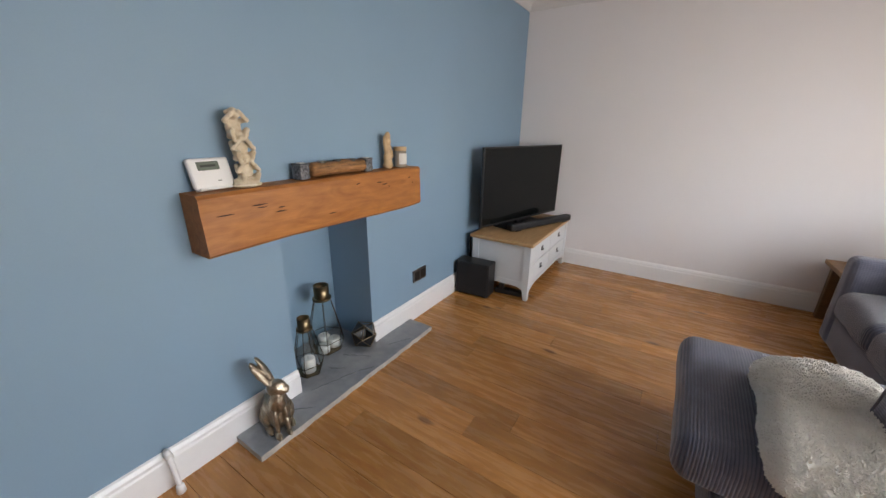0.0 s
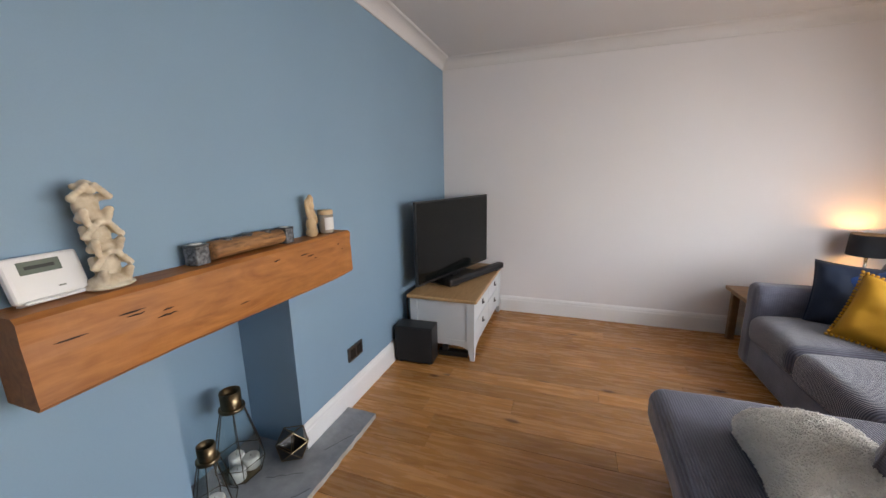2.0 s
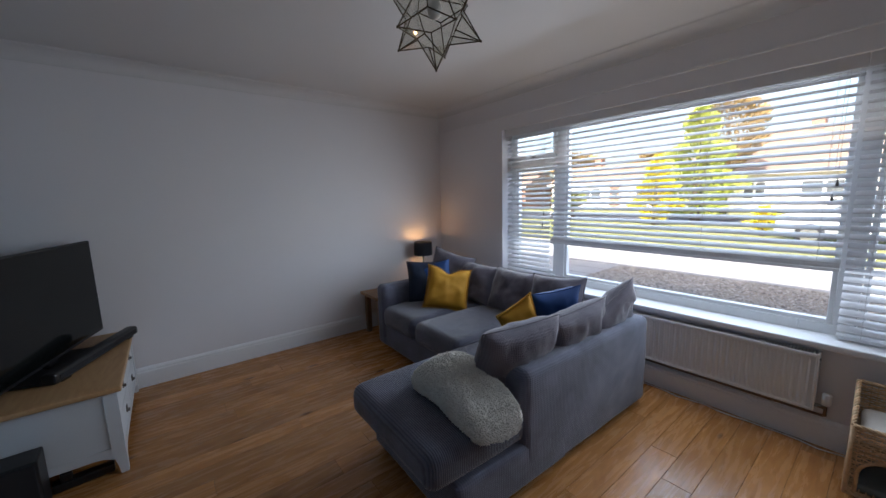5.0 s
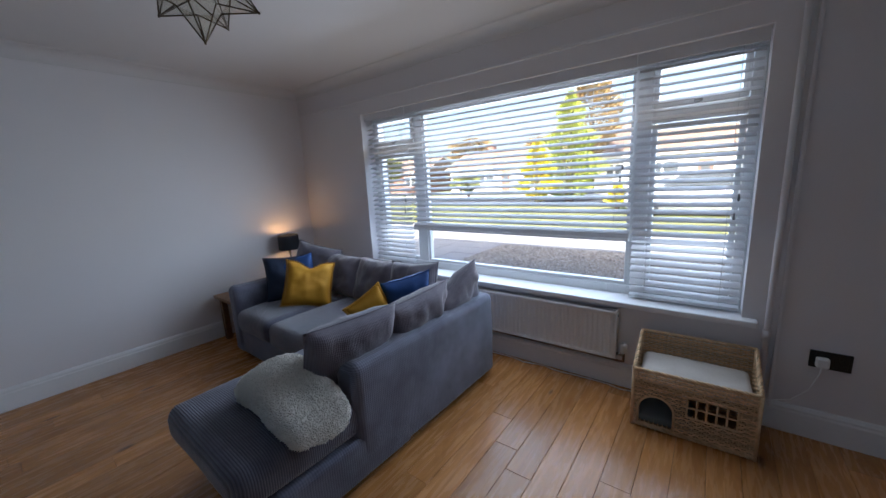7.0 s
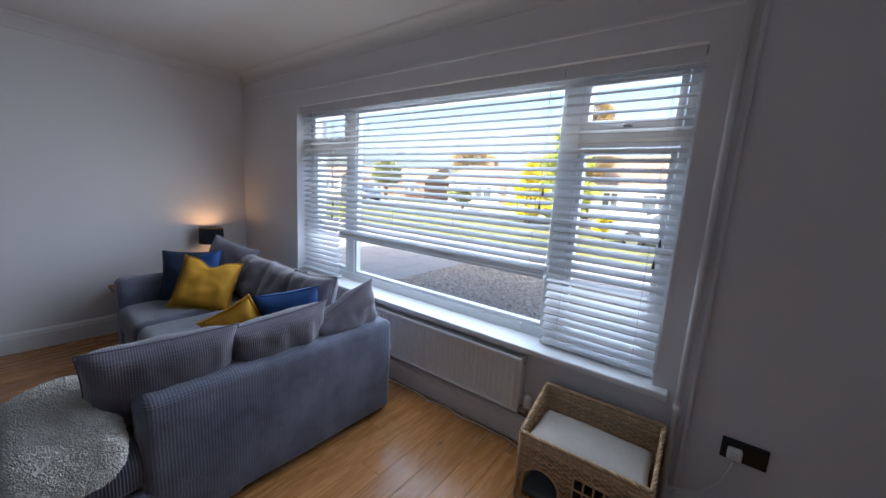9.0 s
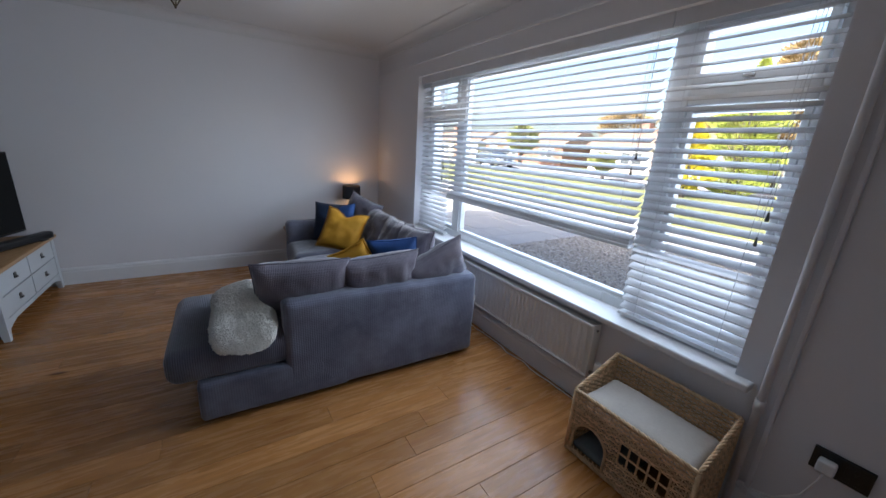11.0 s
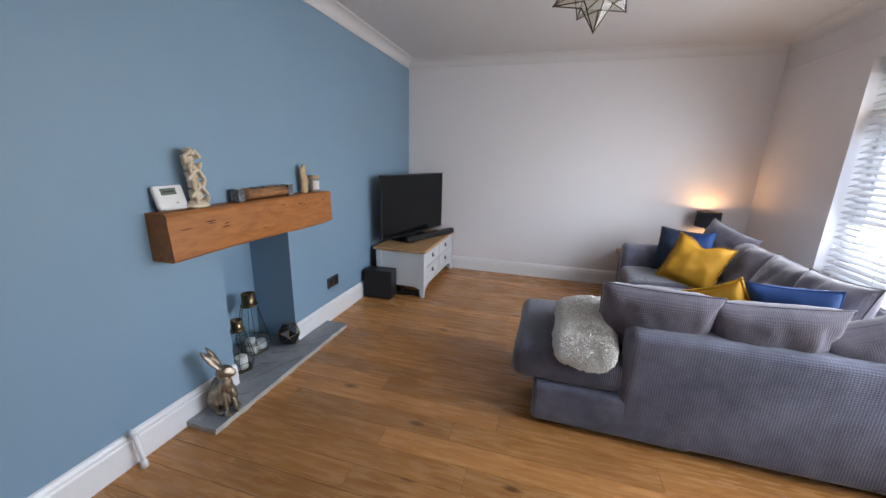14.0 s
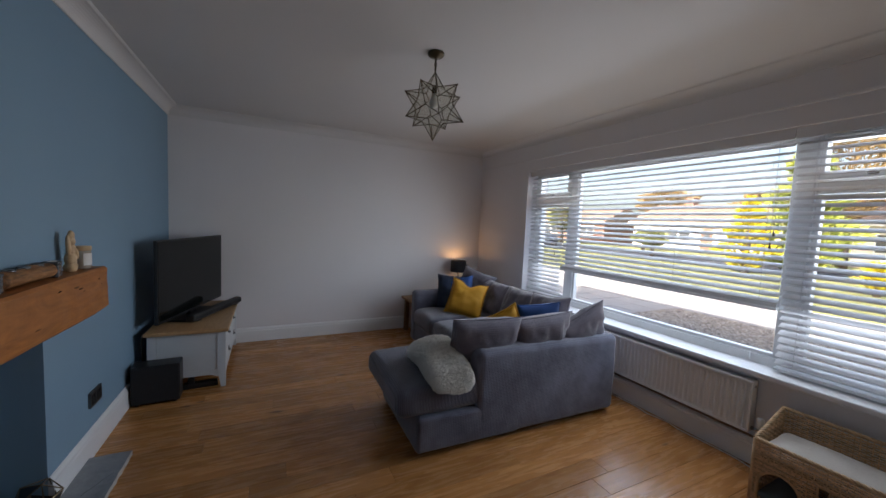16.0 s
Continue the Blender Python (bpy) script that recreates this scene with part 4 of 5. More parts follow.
# things on the mantel
MZ = 1.083
panel = thing("alarm_keypad", pose(0.040, 1.018, MZ, 0, 0, 6) @ pose(0, 0, 0, 0, -16, 0), "white alarm keypad with small screen on the mantel", "keypad")
part("case", boxes(((-0.012, -0.072, 0.006), (0.012, 0.072, 0.112), 0.011, 3)), WHITEP, panel)
part("foot", boxes(((-0.018, -0.062, 0.0), (0.022, 0.062, 0.008), 0.003)), WHITEP, panel)
part("screen", boxes(((0.0115, -0.046, 0.068), (0.0135, 0.030, 0.098), 0.0008)), LCD, panel, "grey green lcd")
part("display_mark", boxes(((0.0133, -0.036, 0.079), (0.0139, 0.018, 0.087))), INK, panel)
part("button", boxes(((0.0115, 0.010, 0.028), (0.0128, 0.024, 0.031))), LCD, panel)

def carved(name, label, m, at, blobs, rough, turn=0):
    bm = bmesh.new()
    for i, (c, r, t) in enumerate(blobs):
        ball(bm, c, r, 12, t, None, rough, i * 3.1)
    ob = part(name, bm, m, None, "", True)
    skin = ob.modifiers.new("skin", "REMESH")
    skin.mode, skin.voxel_size, skin.use_smooth_shade = "VOXEL", 0.0032, True
    ob.matrix_basis = pose(*at, 0, 0, turn)
    return tagged(ob, label, "figurine")
base = [((0.004, 0, 0.007), (0.042, 0.050, 0.010), None), ((0.004, 0, 0.020), (0.034, 0.040, 0.014), None)]
def limb(p, q, r):
    """Overlapping beads from joint to joint."""
    p, q = Vector(p), Vector(q)
    return [(tuple(p + (q - p) * k / 4), (r * (1.1 - 0.06 * k),) * 3, None) for k in range(5)]
tot = []
for k, (y, z, s) in enumerate(((0.004, 0.050, 1.0), (-0.002, 0.122, 0.96), (-0.012, 0.192, 0.94))):
    tot += [((-0.004, y, z), (0.022 * s, 0.026 * s, 0.036 * s), None), ((0.006, y, z + 0.044 * s), (0.019 * s, 0.020 * s, 0.020 * s), None), ((0.023, y, z + 0.038 * s), (0.009, 0.011, 0.009), None)]
    hand_z = (0.036, 0.036, 0.052)[k] * s
    for side in (-1, 1):
        tot += limb((0.0, y + side * 0.026 * s, z + 0.020), (0.020, y + side * 0.036 * s, z + 0.004 + 0.018 * (k == 2)), 0.0082)
        tot += limb((0.020, y + side * 0.036 * s, z + 0.004 + 0.018 * (k == 2)), (0.028, y + side * 0.009, z + hand_z), 0.0074)
        tot += limb((0.006, y + side * 0.020 * s, z - 0.026), (0.032, y + side * 0.026 * s, z - 0.008), 0.0100)
        tot += limb((0.032, y + side * 0.026 * s, z - 0.008), (0.026, y + side * 0.020 * s, z - 0.036), 0.0080)
        tot += [((0.006, y + side * 0.021 * s, z + 0.048 * s), (0.005, 0.007, 0.007), None)]
carved("figurine", "tall cream carved stack of figures on the mantel", CREAM, (0.050, 1.122, MZ), [(tuple(1.10 * q for q in c), tuple(1.10 * q for q in r), t) for c, r, t in base + tot], 0.0015)
fig = [((0, 0, 0.020), (0.026, 0.030, 0.026), None), ((0, 0, 0.055), (0.022, 0.026, 0.045), None), ((0, 0.004, 0.100), (0.018, 0.021, 0.036), None), ((0.002, 0.0, 0.142), (0.016, 0.018, 0.024), None),
       ((0, -0.020, 0.120), (0.009, 0.009, 0.055), (8, 0, 0)), ((0.006, -0.012, 0.172), (0.010, 0.011, 0.022), (-14, 0, 0)), ((0.002, 0.006, 0.165), (0.014, 0.014, 0.030), (6, 0, 0)), ((0.016, 0.012, 0.085), (0.010, 0.010, 0.030), (20, 0, 0))]
carved("figurine", "small pale carved wooden figure on the mantel", PALEW, (0.045, 1.930, MZ), fig, 0.003)

def tealight(y, x=0.050):
    ob = thing("tealight_holder", pose(x, y, MZ, 0, 0, 8), "dark crackle glass cube tealight holder on the mantel", "candle holder", "pair of tealight holders")
    part("cup", boxes(((-0.026, -0.026, 0.0), (0.026, 0.026, 0.066), 0.006, 2)), MOSAIC, ob)
    part("rim", boxes(((-0.0275, -0.0275, 0.060), (0.0275, 0.0275, 0.068), 0.002)), PEWTER, ob)
    part("candle", lathe(bmesh.new(), [(0.017, 0.066), (0.017, 0.070)], 14), WAX, ob, "", True)
tealight(1.365)
tealight(1.752)
log = thing("log_candle_holder", pose(0.045, 1.570, MZ), "split wooden log candle holder on the mantel", "candle holder")
bm = bmesh.new()
rows = []
for i in range(25):
    y = -0.158 + 0.316 * i / 24
    s = 1 + 0.10 * noise.noise(Vector((y * 11, 0, 0)))
    rows.append([bm.verts.new(((0.034 * s) * math.cos(a) + 0.003 * noise.noise(Vector((y * 20, a * 2, 0))), y, 0.004 + (0.062 * s) * (0.5 + 0.5 * math.sin(a)) + 0.005 * noise.noise(Vector((y * 16, a * 2, 5))) * (math.sin(a) > -0.5))) for a in (2 * math.pi * k / 14 for k in range(14))])
for a, b in zip(rows, rows[1:]):
    for k in range(14):
        bm.faces.new((a[k], a[(k + 1) % 14], b[(k + 1) % 14], b[k]))
bm.faces.new(rows[0])
bm.faces.new(rows[-1])
part("log", bm, LOGW, log, "", True)
for y in (-0.09, 0.0, 0.09):
    part("candle_cup", lathe(bmesh.new(), [(0.018, 0.058), (0.019, 0.070), (0.016, 0.070)], 14, (0, y, 0)), PEWTER, log, "", True)
jar = thing("candle_jar", pose(0.048, 2.035, MZ), "white candle jar with wooden lid on the mantel", "candle jar")
part("glass", lathe(bmesh.new(), [(0.030, 0.0), (0.035, 0.006), (0.035, 0.092)], 24), JARM, jar, "smoky glass jar", True)
part("lid", lathe(bmesh.new(), [(0.036, 0.092), (0.037, 0.096), (0.037, 0.110), (0.035, 0.113)], 24), PALEW, jar, "pale wooden lid", True)
bm = bmesh.new()
cols = [[bm.verts.new((0.0362 * math.cos(a), 0.0362 * math.sin(a), z)) for z in (0.018, 0.078)] for a in [radians(-62 + 11 * k) for k in range(10)]]
for a, b in zip(cols, cols[1:]):
    bm.faces.new((a[0], b[0], b[1], a[1]))
part("label", bm, LABELM, jar, "plain white paper label", True)

# things on the hearth
def lantern(x, y, h, r, turn, candle):
    ob = thing("geometric_lantern", pose(x, y, 0.030, 0, 0, turn), "brass and glass geometric candle lantern on the hearth", "lantern", "pair of lanterns in the fireplace")
    n, rt, rb, zb, zt = 6, r * 0.44, r, h * 0.20, h * 0.80
    ring = lambda rad, z: [Vector((rad * math.cos(2 * math.pi * k / n), rad * math.sin(2 * math.pi * k / n), z)) for k in range(n)]
    A, B, C = ring(r * 0.78, 0.004), ring(rb, zb), ring(rt, zt)
    for k in range(n):
        for p, q in ((A[k], B[k]), (B[k], C[k]), (A[k], A[(k + 1) % n]), (B[k], B[(k + 1) % n]), (C[k], C[(k + 1) % n])):
            part("wire_bar", tube(bmesh.new(), [p, q], 0.0019, 5), WIRE, ob)
        for P, Q in ((A, B), (B, C)):
            bm = bmesh.new()
            bm.faces.new([bm.verts.new(v * 0.985 + Vector((0, 0, 0.0005))) for v in (P[k], P[(k + 1) % n], Q[(k + 1) % n], Q[k])])
            g = part("glass_panel", bm, LANTGLASS, ob)
            g.visible_shadow = False
    part("collar", lathe(bmesh.new(), [(rt + 0.004, zt - 0.004), (rt + 0.004, zt + 0.008), (rt * 0.95, zt + 0.010)], 20), BRASS, ob, "", True)
    part("chimney", lathe(bmesh.new(), [(rt * 0.86, zt + 0.006), (rt * 0.86, h), (rt * 0.78, h), (rt * 0.78, zt + 0.02)], 20, closed=False), BRASS, ob, "brass chimney cap", True)
    part("base_plate", lathe(bmesh.new(), [(r * 0.74, 0.0), (r * 0.74, 0.005)], 6), BRASS, ob)
    for cx, cy, cr, chh in candle:
        c = part("candle", lathe(bmesh.new(), [(cr, 0.006), (cr, chh - 0.006), (cr * 0.85, chh), (cr * 0.4, chh - 0.004)], 18, (cx, cy, 0)), WAX, ob, "white pillar candle", True)
        part("wick", tube(bmesh.new(), [(cx, cy, chh - 0.004), (cx + 0.001, cy, chh + 0.008)], 0.0012, 4), INK, c)
lantern(-0.085, 1.375, 0.330, 0.085, 10, [(0, 0, 0.036, 0.085)])
lantern(-0.180, 1.575, 0.415, 0.112, 25, [(-0.03, 0.03, 0.034, 0.070), (0.035, 0.028, 0.036, 0.060), (0.005, -0.045, 0.034, 0.052)])

geo = thing("geometric_tealight", pose(-0.01, 1.722, 0.030, 0, 0, 20), "black faceted tealight holder with gold wire edges", "candle holder")
gm = bmesh.new()
bmesh.ops.create_icosphere(gm, subdivisions=1, radius=0.083, matrix=Matrix.Translation((0, 0, 0.070)) @ pose(0, 0, 0, 20, 12, 0))
edges = [(e.verts[0].co.copy(), e.verts[1].co.copy()) for e in gm.edges]
hole = [f for f in gm.faces if f.normal.z > 0.15 and f.normal.x > -0.2]
bmesh.ops.delete(gm, geom=hole, context="FACES_ONLY")
zmin = min(v.co.z for v in gm.verts)
geo.location.z -= zmin - 0.002
part("shell", gm, BLACKP, geo)
for p, q in edges:
    part("wire_bar", tube(bmesh.new(), [p, q], 0.0024, 5), BRASS, geo)

rab = [((0, 0, 0.085), (0.055, 0.068, 0.085), (10, 0, 0)), ((0, -0.025, 0.060), (0.060, 0.055, 0.058), None), ((0.0, 0.040, 0.130), (0.038, 0.040, 0.060), (-18, 0, 0)),
       ((0, 0.050, 0.205), (0.030, 0.044, 0.034), (-12, 0, 0)), ((0, 0.082, 0.196), (0.018, 0.022, 0.018), None), ((0, 0.048, 0.170), (0.026, 0.028, 0.034), None),
       ((-0.012, 0.010, 0.282), (0.022, 0.012, 0.066), (24, -4, 15)), ((0.014, 0.000, 0.274), (0.021, 0.012, 0.066), (33, 6, -15)),
       ((-0.022, 0.070, 0.070), (0.012, 0.014, 0.062), (8, 0, 0)), ((0.022, 0.070, 0.070), (0.012, 0.014, 0.062), (8, 0, 0)), ((-0.024, 0.088, 0.012), (0.013, 0.026, 0.012), None), ((0.024, 0.088, 0.012), (0.013, 0.026, 0.012), None),
       ((-0.048, 0.030, 0.014), (0.016, 0.042, 0.014), None), ((0.048, 0.030, 0.014), (0.016, 0.042, 0.014), None), ((-0.050, -0.005, 0.055), (0.022, 0.046, 0.046), None), ((0.050, -0.005, 0.055), (0.022, 0.046, 0.046), None), ((0, -0.085, 0.055), (0.020, 0.020, 0.022), None)]
def turned_head(i, c, t):
    """Head and ears look aside from the chest."""
    if i not in (3, 4, 6, 7):
        return c, t
    p = Matrix.Rotation(radians(58), 3, "Z") @ (Vector(c) - Vector((0, 0.045, 0))) + Vector((0, 0.045, 0))
    a = t or (0, 0, 0)
    return tuple(p), (a[0], a[1], a[2] + 58)
rab = [(turned_head(i, c, t)[0], r, turned_head(i, c, t)[1]) for i, (c, r, t) in enumerate(rab)]
carved("hare_ornament", "tarnished silver cast sitting hare ornament on the hearth", RABBITM, (0.110, 1.062, 0.030), [((c[0] * 0.95, c[1] * 0.95, c[2] * 1.1), (r[0] * 0.98, r[1] * 0.95, r[2] * 1.1), t) for c, r, t in rab], 0.006, -108)

stub = thing("gas_pipe", pose(0.03, 0.683, 0), "short white painted pipe over the skirting", "pipe")
part("pipe", tube(bmesh.new(), [(-0.012, 0, 0.168), (0.004, 0, 0.166), (0.014, 0, 0.15), (0.036, 0, 0.045), (0.038, 0, 0.0)], 0.009, 10), GLOSS, stub, "", True)
part("clip", tube(bmesh.new(), [(-0.012, 0, 0.155), (0.020, 0, 0.150)], 0.013, 10), LABELM, stub, "", True)
part("floor_collar", lathe(bmesh.new(), [(0.016, 0), (0.014, 0.03), (0.010, 0.036)], 12, (0.038, 0, 0)), GLOSS, stub, "", True)

# sockets
def socket(m, label, plate):
    ob = thing("double_socket", m, label, "socket")
    part("back_box", boxes(((-0.004, -0.073, -0.043), (0.006, 0.073, 0.043), 0.002)), plate, ob)
    part("face_plate", boxes(((0.004, -0.073, -0.043), (0.010, 0.073, 0.043), 0.003, 2)), plate, ob)
    for y in (-0.034, 0.034):
        part("insert", boxes(((0.009, y - 0.026, -0.030), (0.0112, y + 0.026, 0.030), 0.001)), BLACKP, ob)
        part("rocker", boxes(((0.011, y - 0.006, 0.014), (0.0145, y + 0.006, 0.028), 0.001)), BLACKP, ob)
        for dy, dz in ((0, 0.006), (-0.011, -0.016), (0.011, -0.016)):
            part("pin_slot", boxes(((0.0110, y + dy - 0.003, dz - 0.002), (0.0116, y + dy + 0.003, dz + 0.002))), INK, ob)
    return ob
socket(pose(0.004, 2.265, 0.320), "dark nickel double socket on the blue wall", PEWTER)
socket(pose(XW - 0.004, -0.257, 0.432, 0, 0, 180), "dark double socket on the pale wall with plug", BLACKP)
plug = thing("plug", pose(XW - 0.016, -0.227, 0.426), "white plug with trailing lead in the socket", "plug")
part("plug_body", boxes(((-0.034, -0.024, -0.024), (0.0, 0.024, 0.026), 0.010, 3)), WHITEP, plug)
part("lead", tube(bmesh.new(), [(-0.020, 0.0, -0.022), (-0.020, 0.004, -0.06), (-0.008, 0.03, -0.16), (-0.008, 0.09, -0.235), (-0.012, 0.16, -0.262), (-0.02, 0.26, -0.275)], 0.0035, 6), WHITEP, plug, "", True)

# ---- radiator ----
RY0, RY1, RZ0, RZ1 = 0.686, 2.190, 0.208, 0.527
rad = thing("radiator", pose(0.018, 0, 0), "white panel radiator under the window", "radiator")
bm = bmesh.new()
n = 45
front = []
for i in range(n * 4 + 1):
    y = RY0 + 0.03 + (RY1 - RY0 - 0.06) * i / (n * 4)
    d = 0.006 if i % 4 in (1, 2) else 0.0
    front.append([bm.verts.new((3.492 + d * k, y, z)) for z, k in ((RZ0 + 0.012, 0), (RZ0 + 0.035, 1), (RZ1 - 0.045, 1), (RZ1 - 0.02, 0))])
for a, b in zip(front, front[1:]):
    for k in range(3):
        bm.faces.new((a[k], b[k], b[k + 1], a[k + 1]))
part("front_panel", bm, RAD, rad)
part("body", boxes(((3.500, RY0 + 0.004, RZ0 + 0.004), (3.545, RY1 - 0.004, RZ1 - 0.014), 0.006)), RAD, rad)
for y in (RY0, RY1 - 0.012):
    part("side_cover", boxes(((3.490, y, RZ0), (3.555, y + 0.012, RZ1), 0.003)), RAD, rad)
part("edge_rail", boxes(((3.488, RY0 + 0.012, RZ0), (3.496, RY1 - 0.012, RZ0 + 0.014), 0.003), ((3.488, RY0 + 0.012, RZ1 - 0.022), (3.496, RY1 - 0.012, RZ1 - 0.001), 0.003)), RAD, rad)
bm = bmesh.new()
k = RY0 + 0.02
while k < RY1 - 0.02:
    box(bm, (3.498, k, RZ1 - 0.008), (3.552, k + 0.006, RZ1 - 0.001))
    k += 0.0135
tagged(part("top_grille", bm, RAD, rad, "slotted white top grille"), kind="stuff")
part("vent_plug", tube(bmesh.new(), [(3.522, RY0 - 0.004, RZ1 - 0.035), (3.522, RY0 + 0.002, RZ1 - 0.035)], 0.008, 10), CHROME, rad)
part("bracket", boxes(((3.545, 1.0, 0.24), (XW, 1.03, 0.48)), ((3.545, 1.9, 0.24), (XW, 1.93, 0.48))), RAD, rad)
part("valve_body", tube(bmesh.new(), [(3.522, RY0 + 0.004, 0.235), (3.522, RY0 - 0.045, 0.235)], 0.011, 10), CHROME, rad, "chrome radiator valve", True)
part("valve_head", lathe(bmesh.new(), [(0.016, 0.0), (0.020, 0.01), (0.020, 0.058), (0.014, 0.066)], 14, (3.522, RY0 - 0.042, 0.248)), WHITEP, rad, "white thermostatic valve head", True)
part("supply_pipe", tube(bmesh.new(), [(3.522, RY0 - 0.042, 0.25), (3.522, RY0 - 0.042, 0.19), (3.545, RY0 - 0.030, 0.176), (3.550, RY0 + 0.05, 0.174), (3.550, 2.2, 0.174)], 0.0075, 8), COPPER, rad, "dull copper supply pipe", True)
lead = thing("floor_cable", pose(0, 0, 0), "thin white cable lying along the skirting", "cable")
part("lead", tube(bmesh.new(), [(3.545 - 0.03 * abs(math.sin(k * 0.7)) * (0.4 + 0.6 * (k % 3) / 2), 0.50 + 0.075 * k, 0.004) for k in range(24)], 0.0035, 6), WHITEP, lead, "", True)

# ---- wicker pet house ----
BW, BD = 0.527, 0.315
pet = thing("wicker_pet_house", pose(3.214, 0.534, 0, 0, 0, -88.4), "woven wicker pet house with cushioned top", "pet house")
# local: x along the front, y towards the wall, z up
ZF, ZB = 0.335, 0.435
def weave(path, ztop, hole=None, seed=0, step=0.0112):
    """Strands that pass in and out of upright stakes along a straight run."""
    bm = bmesh.new()
    a, b = Vector(path[0]), Vector(path[1])
    L = (b - a).length
    d = (b - a) / L
    out = Vector((d.y, -d.x, 0))
    n = int(L / 0.021)
    z, row = 0.022, 0
    rg = random.Random(seed)
    top = max(ztop(0), ztop(1))
    while z < top - 0.006:
        run = []
        for i in range(2 * n + 1):
            f = i / (2 * n)
            dead = z > ztop(f) - 0.010 or (hole and hole(f * L, z))
            if dead:
                if len(run) > 1:
                    tube(bm, run, 0.0042, 5)
                run = []
                continue
            amp = 0.0048 * math.cos(math.pi * i / 2 + math.pi * row)
            run.append(a + d * (f * L) + out * amp + Vector((0, 0, z + rg.uniform(-0.0012, 0.0012))))
        if len(run) > 1:
            tube(bm, run, 0.0042, 5)
        z += step
        row += 1
    for i in range(0, n + 1):
        f = i / n
        if hole:
            zz = 0.02
            while zz < ztop(f) - 0.02:
                if not hole(f * L, zz + 0.01):
                    tube(bm, [a + d * (f * L) + Vector((0, 0, zz)), a + d * (f * L) + Vector((0, 0, zz + 0.02))], 0.003, 4)
                zz += 0.02
        else:
            tube(bm, [a + d * (f * L) + Vector((0, 0, 0.01)), a + d * (f * L) + Vector((0, 0, ztop(f) - 0.01))], 0.003, 4)
    return bm
AX, AR, AZ = 0.112, 0.084, 0.115     # arch
WX0, WX1, WZ_0, WZ_1 = 0.248, 0.452, 0.130, 0.240
def in_hole(x, z):
    arch = abs(x - AX) < AR and z < AZ or (x - AX) ** 2 + (z - AZ) ** 2 < AR ** 2
    return (arch and z > 0.03) or (WX0 < x < WX1 and WZ_0 < z < WZ_1)
flat = lambda z: (lambda f: z)
part("front_weave", weave(((0, 0), (BW, 0)) and ((0, 0, 0), (BW, 0, 0)), flat(ZF), in_hole, 1), CANE, pet, "woven front with arched doorway", True)
part("back_weave", weave(((BW, BD, 0), (0, BD, 0)), flat(ZB), None, 2), CANE, pet, "", True)
part("side_weave", weave(((0, BD, 0), (0, 0, 0)), lambda f: ZB + (ZF - ZB) * f, None, 3), CANE, pet, "", True)
part("side_weave", weave(((BW, 0, 0), (BW, BD, 0)), lambda f: ZF + (ZB - ZF) * f, None, 4), CANE, pet, "", True)
for x, y, z in ((0, 0, ZF), (BW, 0, ZF), (0, BD, ZB), (BW, BD, ZB)):
    part("corner_post", tube(bmesh.new(), [(x, y, 0), (x, y, z)], 0.009, 8), CANE, pet, "", True)
def braid(p, q, r=0.0075):
    p, q = Vector(p), Vector(q)
    bm = bmesh.new()
    d = (q - p)
    n = max(4, int(d.length / 0.008))
    s = d.orthogonal().normalized()
    u = d.normalized().cross(s)
    for ph in (0, 2.1, 4.2):
        tube(bm, [p + d * (i / n) + (s * math.cos(i * 0.8 + ph) + u * math.sin(i * 0.8 + ph)) * r * 0.75 for i in range(n + 1)], r * 0.72, 5)
    return bm
C4 = [(0, 0, ZF), (BW, 0, ZF), (BW, BD, ZB), (0, BD, ZB)]
for i in range(4):
    part("rim_braid", braid(C4[i], C4[(i + 1) % 4]), CANE, pet, "", True)
for i in range(4):
    part("base_braid", braid(*[(C4[k][0], C4[k][1], 0.010) for k in (i, (i + 1) % 4)], 0.008), CANE, pet, "", True)
arch = [(AX - AR, -0.004, 0.028)] + [(AX - AR * math.cos(math.pi * k / 14), -0.004, AZ + AR * math.sin(math.pi * k / 14)) for k in range(15)] + [(AX + AR, -0.004, 0.028)]
part("arch_trim", tube(bmesh.new(), arch, 0.0075, 6), CANE, pet, "", True)
for x in [WX0 + (WX1 - WX0) * k / 5 for k in range(6)]:
    part("window_bar", tube(bmesh.new(), [(x, -0.001, WZ_0 - 0.006), (x, -0.001, WZ_1 + 0.006)], 0.0048, 6), CANE, pet)
for z in (WZ_0, (WZ_0 + WZ_1) / 2, WZ_1):
    part("window_bar", tube(bmesh.new(), [(WX0 - 0.006, -0.002, z), (WX1 + 0.006, -0.002, z)], 0.0048, 6), CANE, pet)
# inner panels take the darkened cane, interior shade painted in
part("floor_panel", boxes(((0.008, 0.008, 0.004), (BW - 0.008, BD - 0.008, 0.016))), CANE_SHADED, pet)
part("shelf_panel", boxes(((0.010, 0.010, 0.242), (BW - 0.010, BD - 0.010, 0.250))), CANE_SHADED, pet)
m_ = part("bed_mat", soft_box((BW / 2, BD / 2, 0.284), (BW / 2 - 0.020, BD / 2 - 0.018, 0.036), 0.03, 0.010, 8, 0.005, 8.0), PETMAT, pet, "beige brushed bed mat", True)
m_ = part("inner_mat", soft_box((0.15, BD / 2, 0.034), (0.13, BD / 2 - 0.02, 0.018), 0.016, 0.008, 5, 0.003, 3.0), PETIN, pet, "grey fleece inner mat", True)

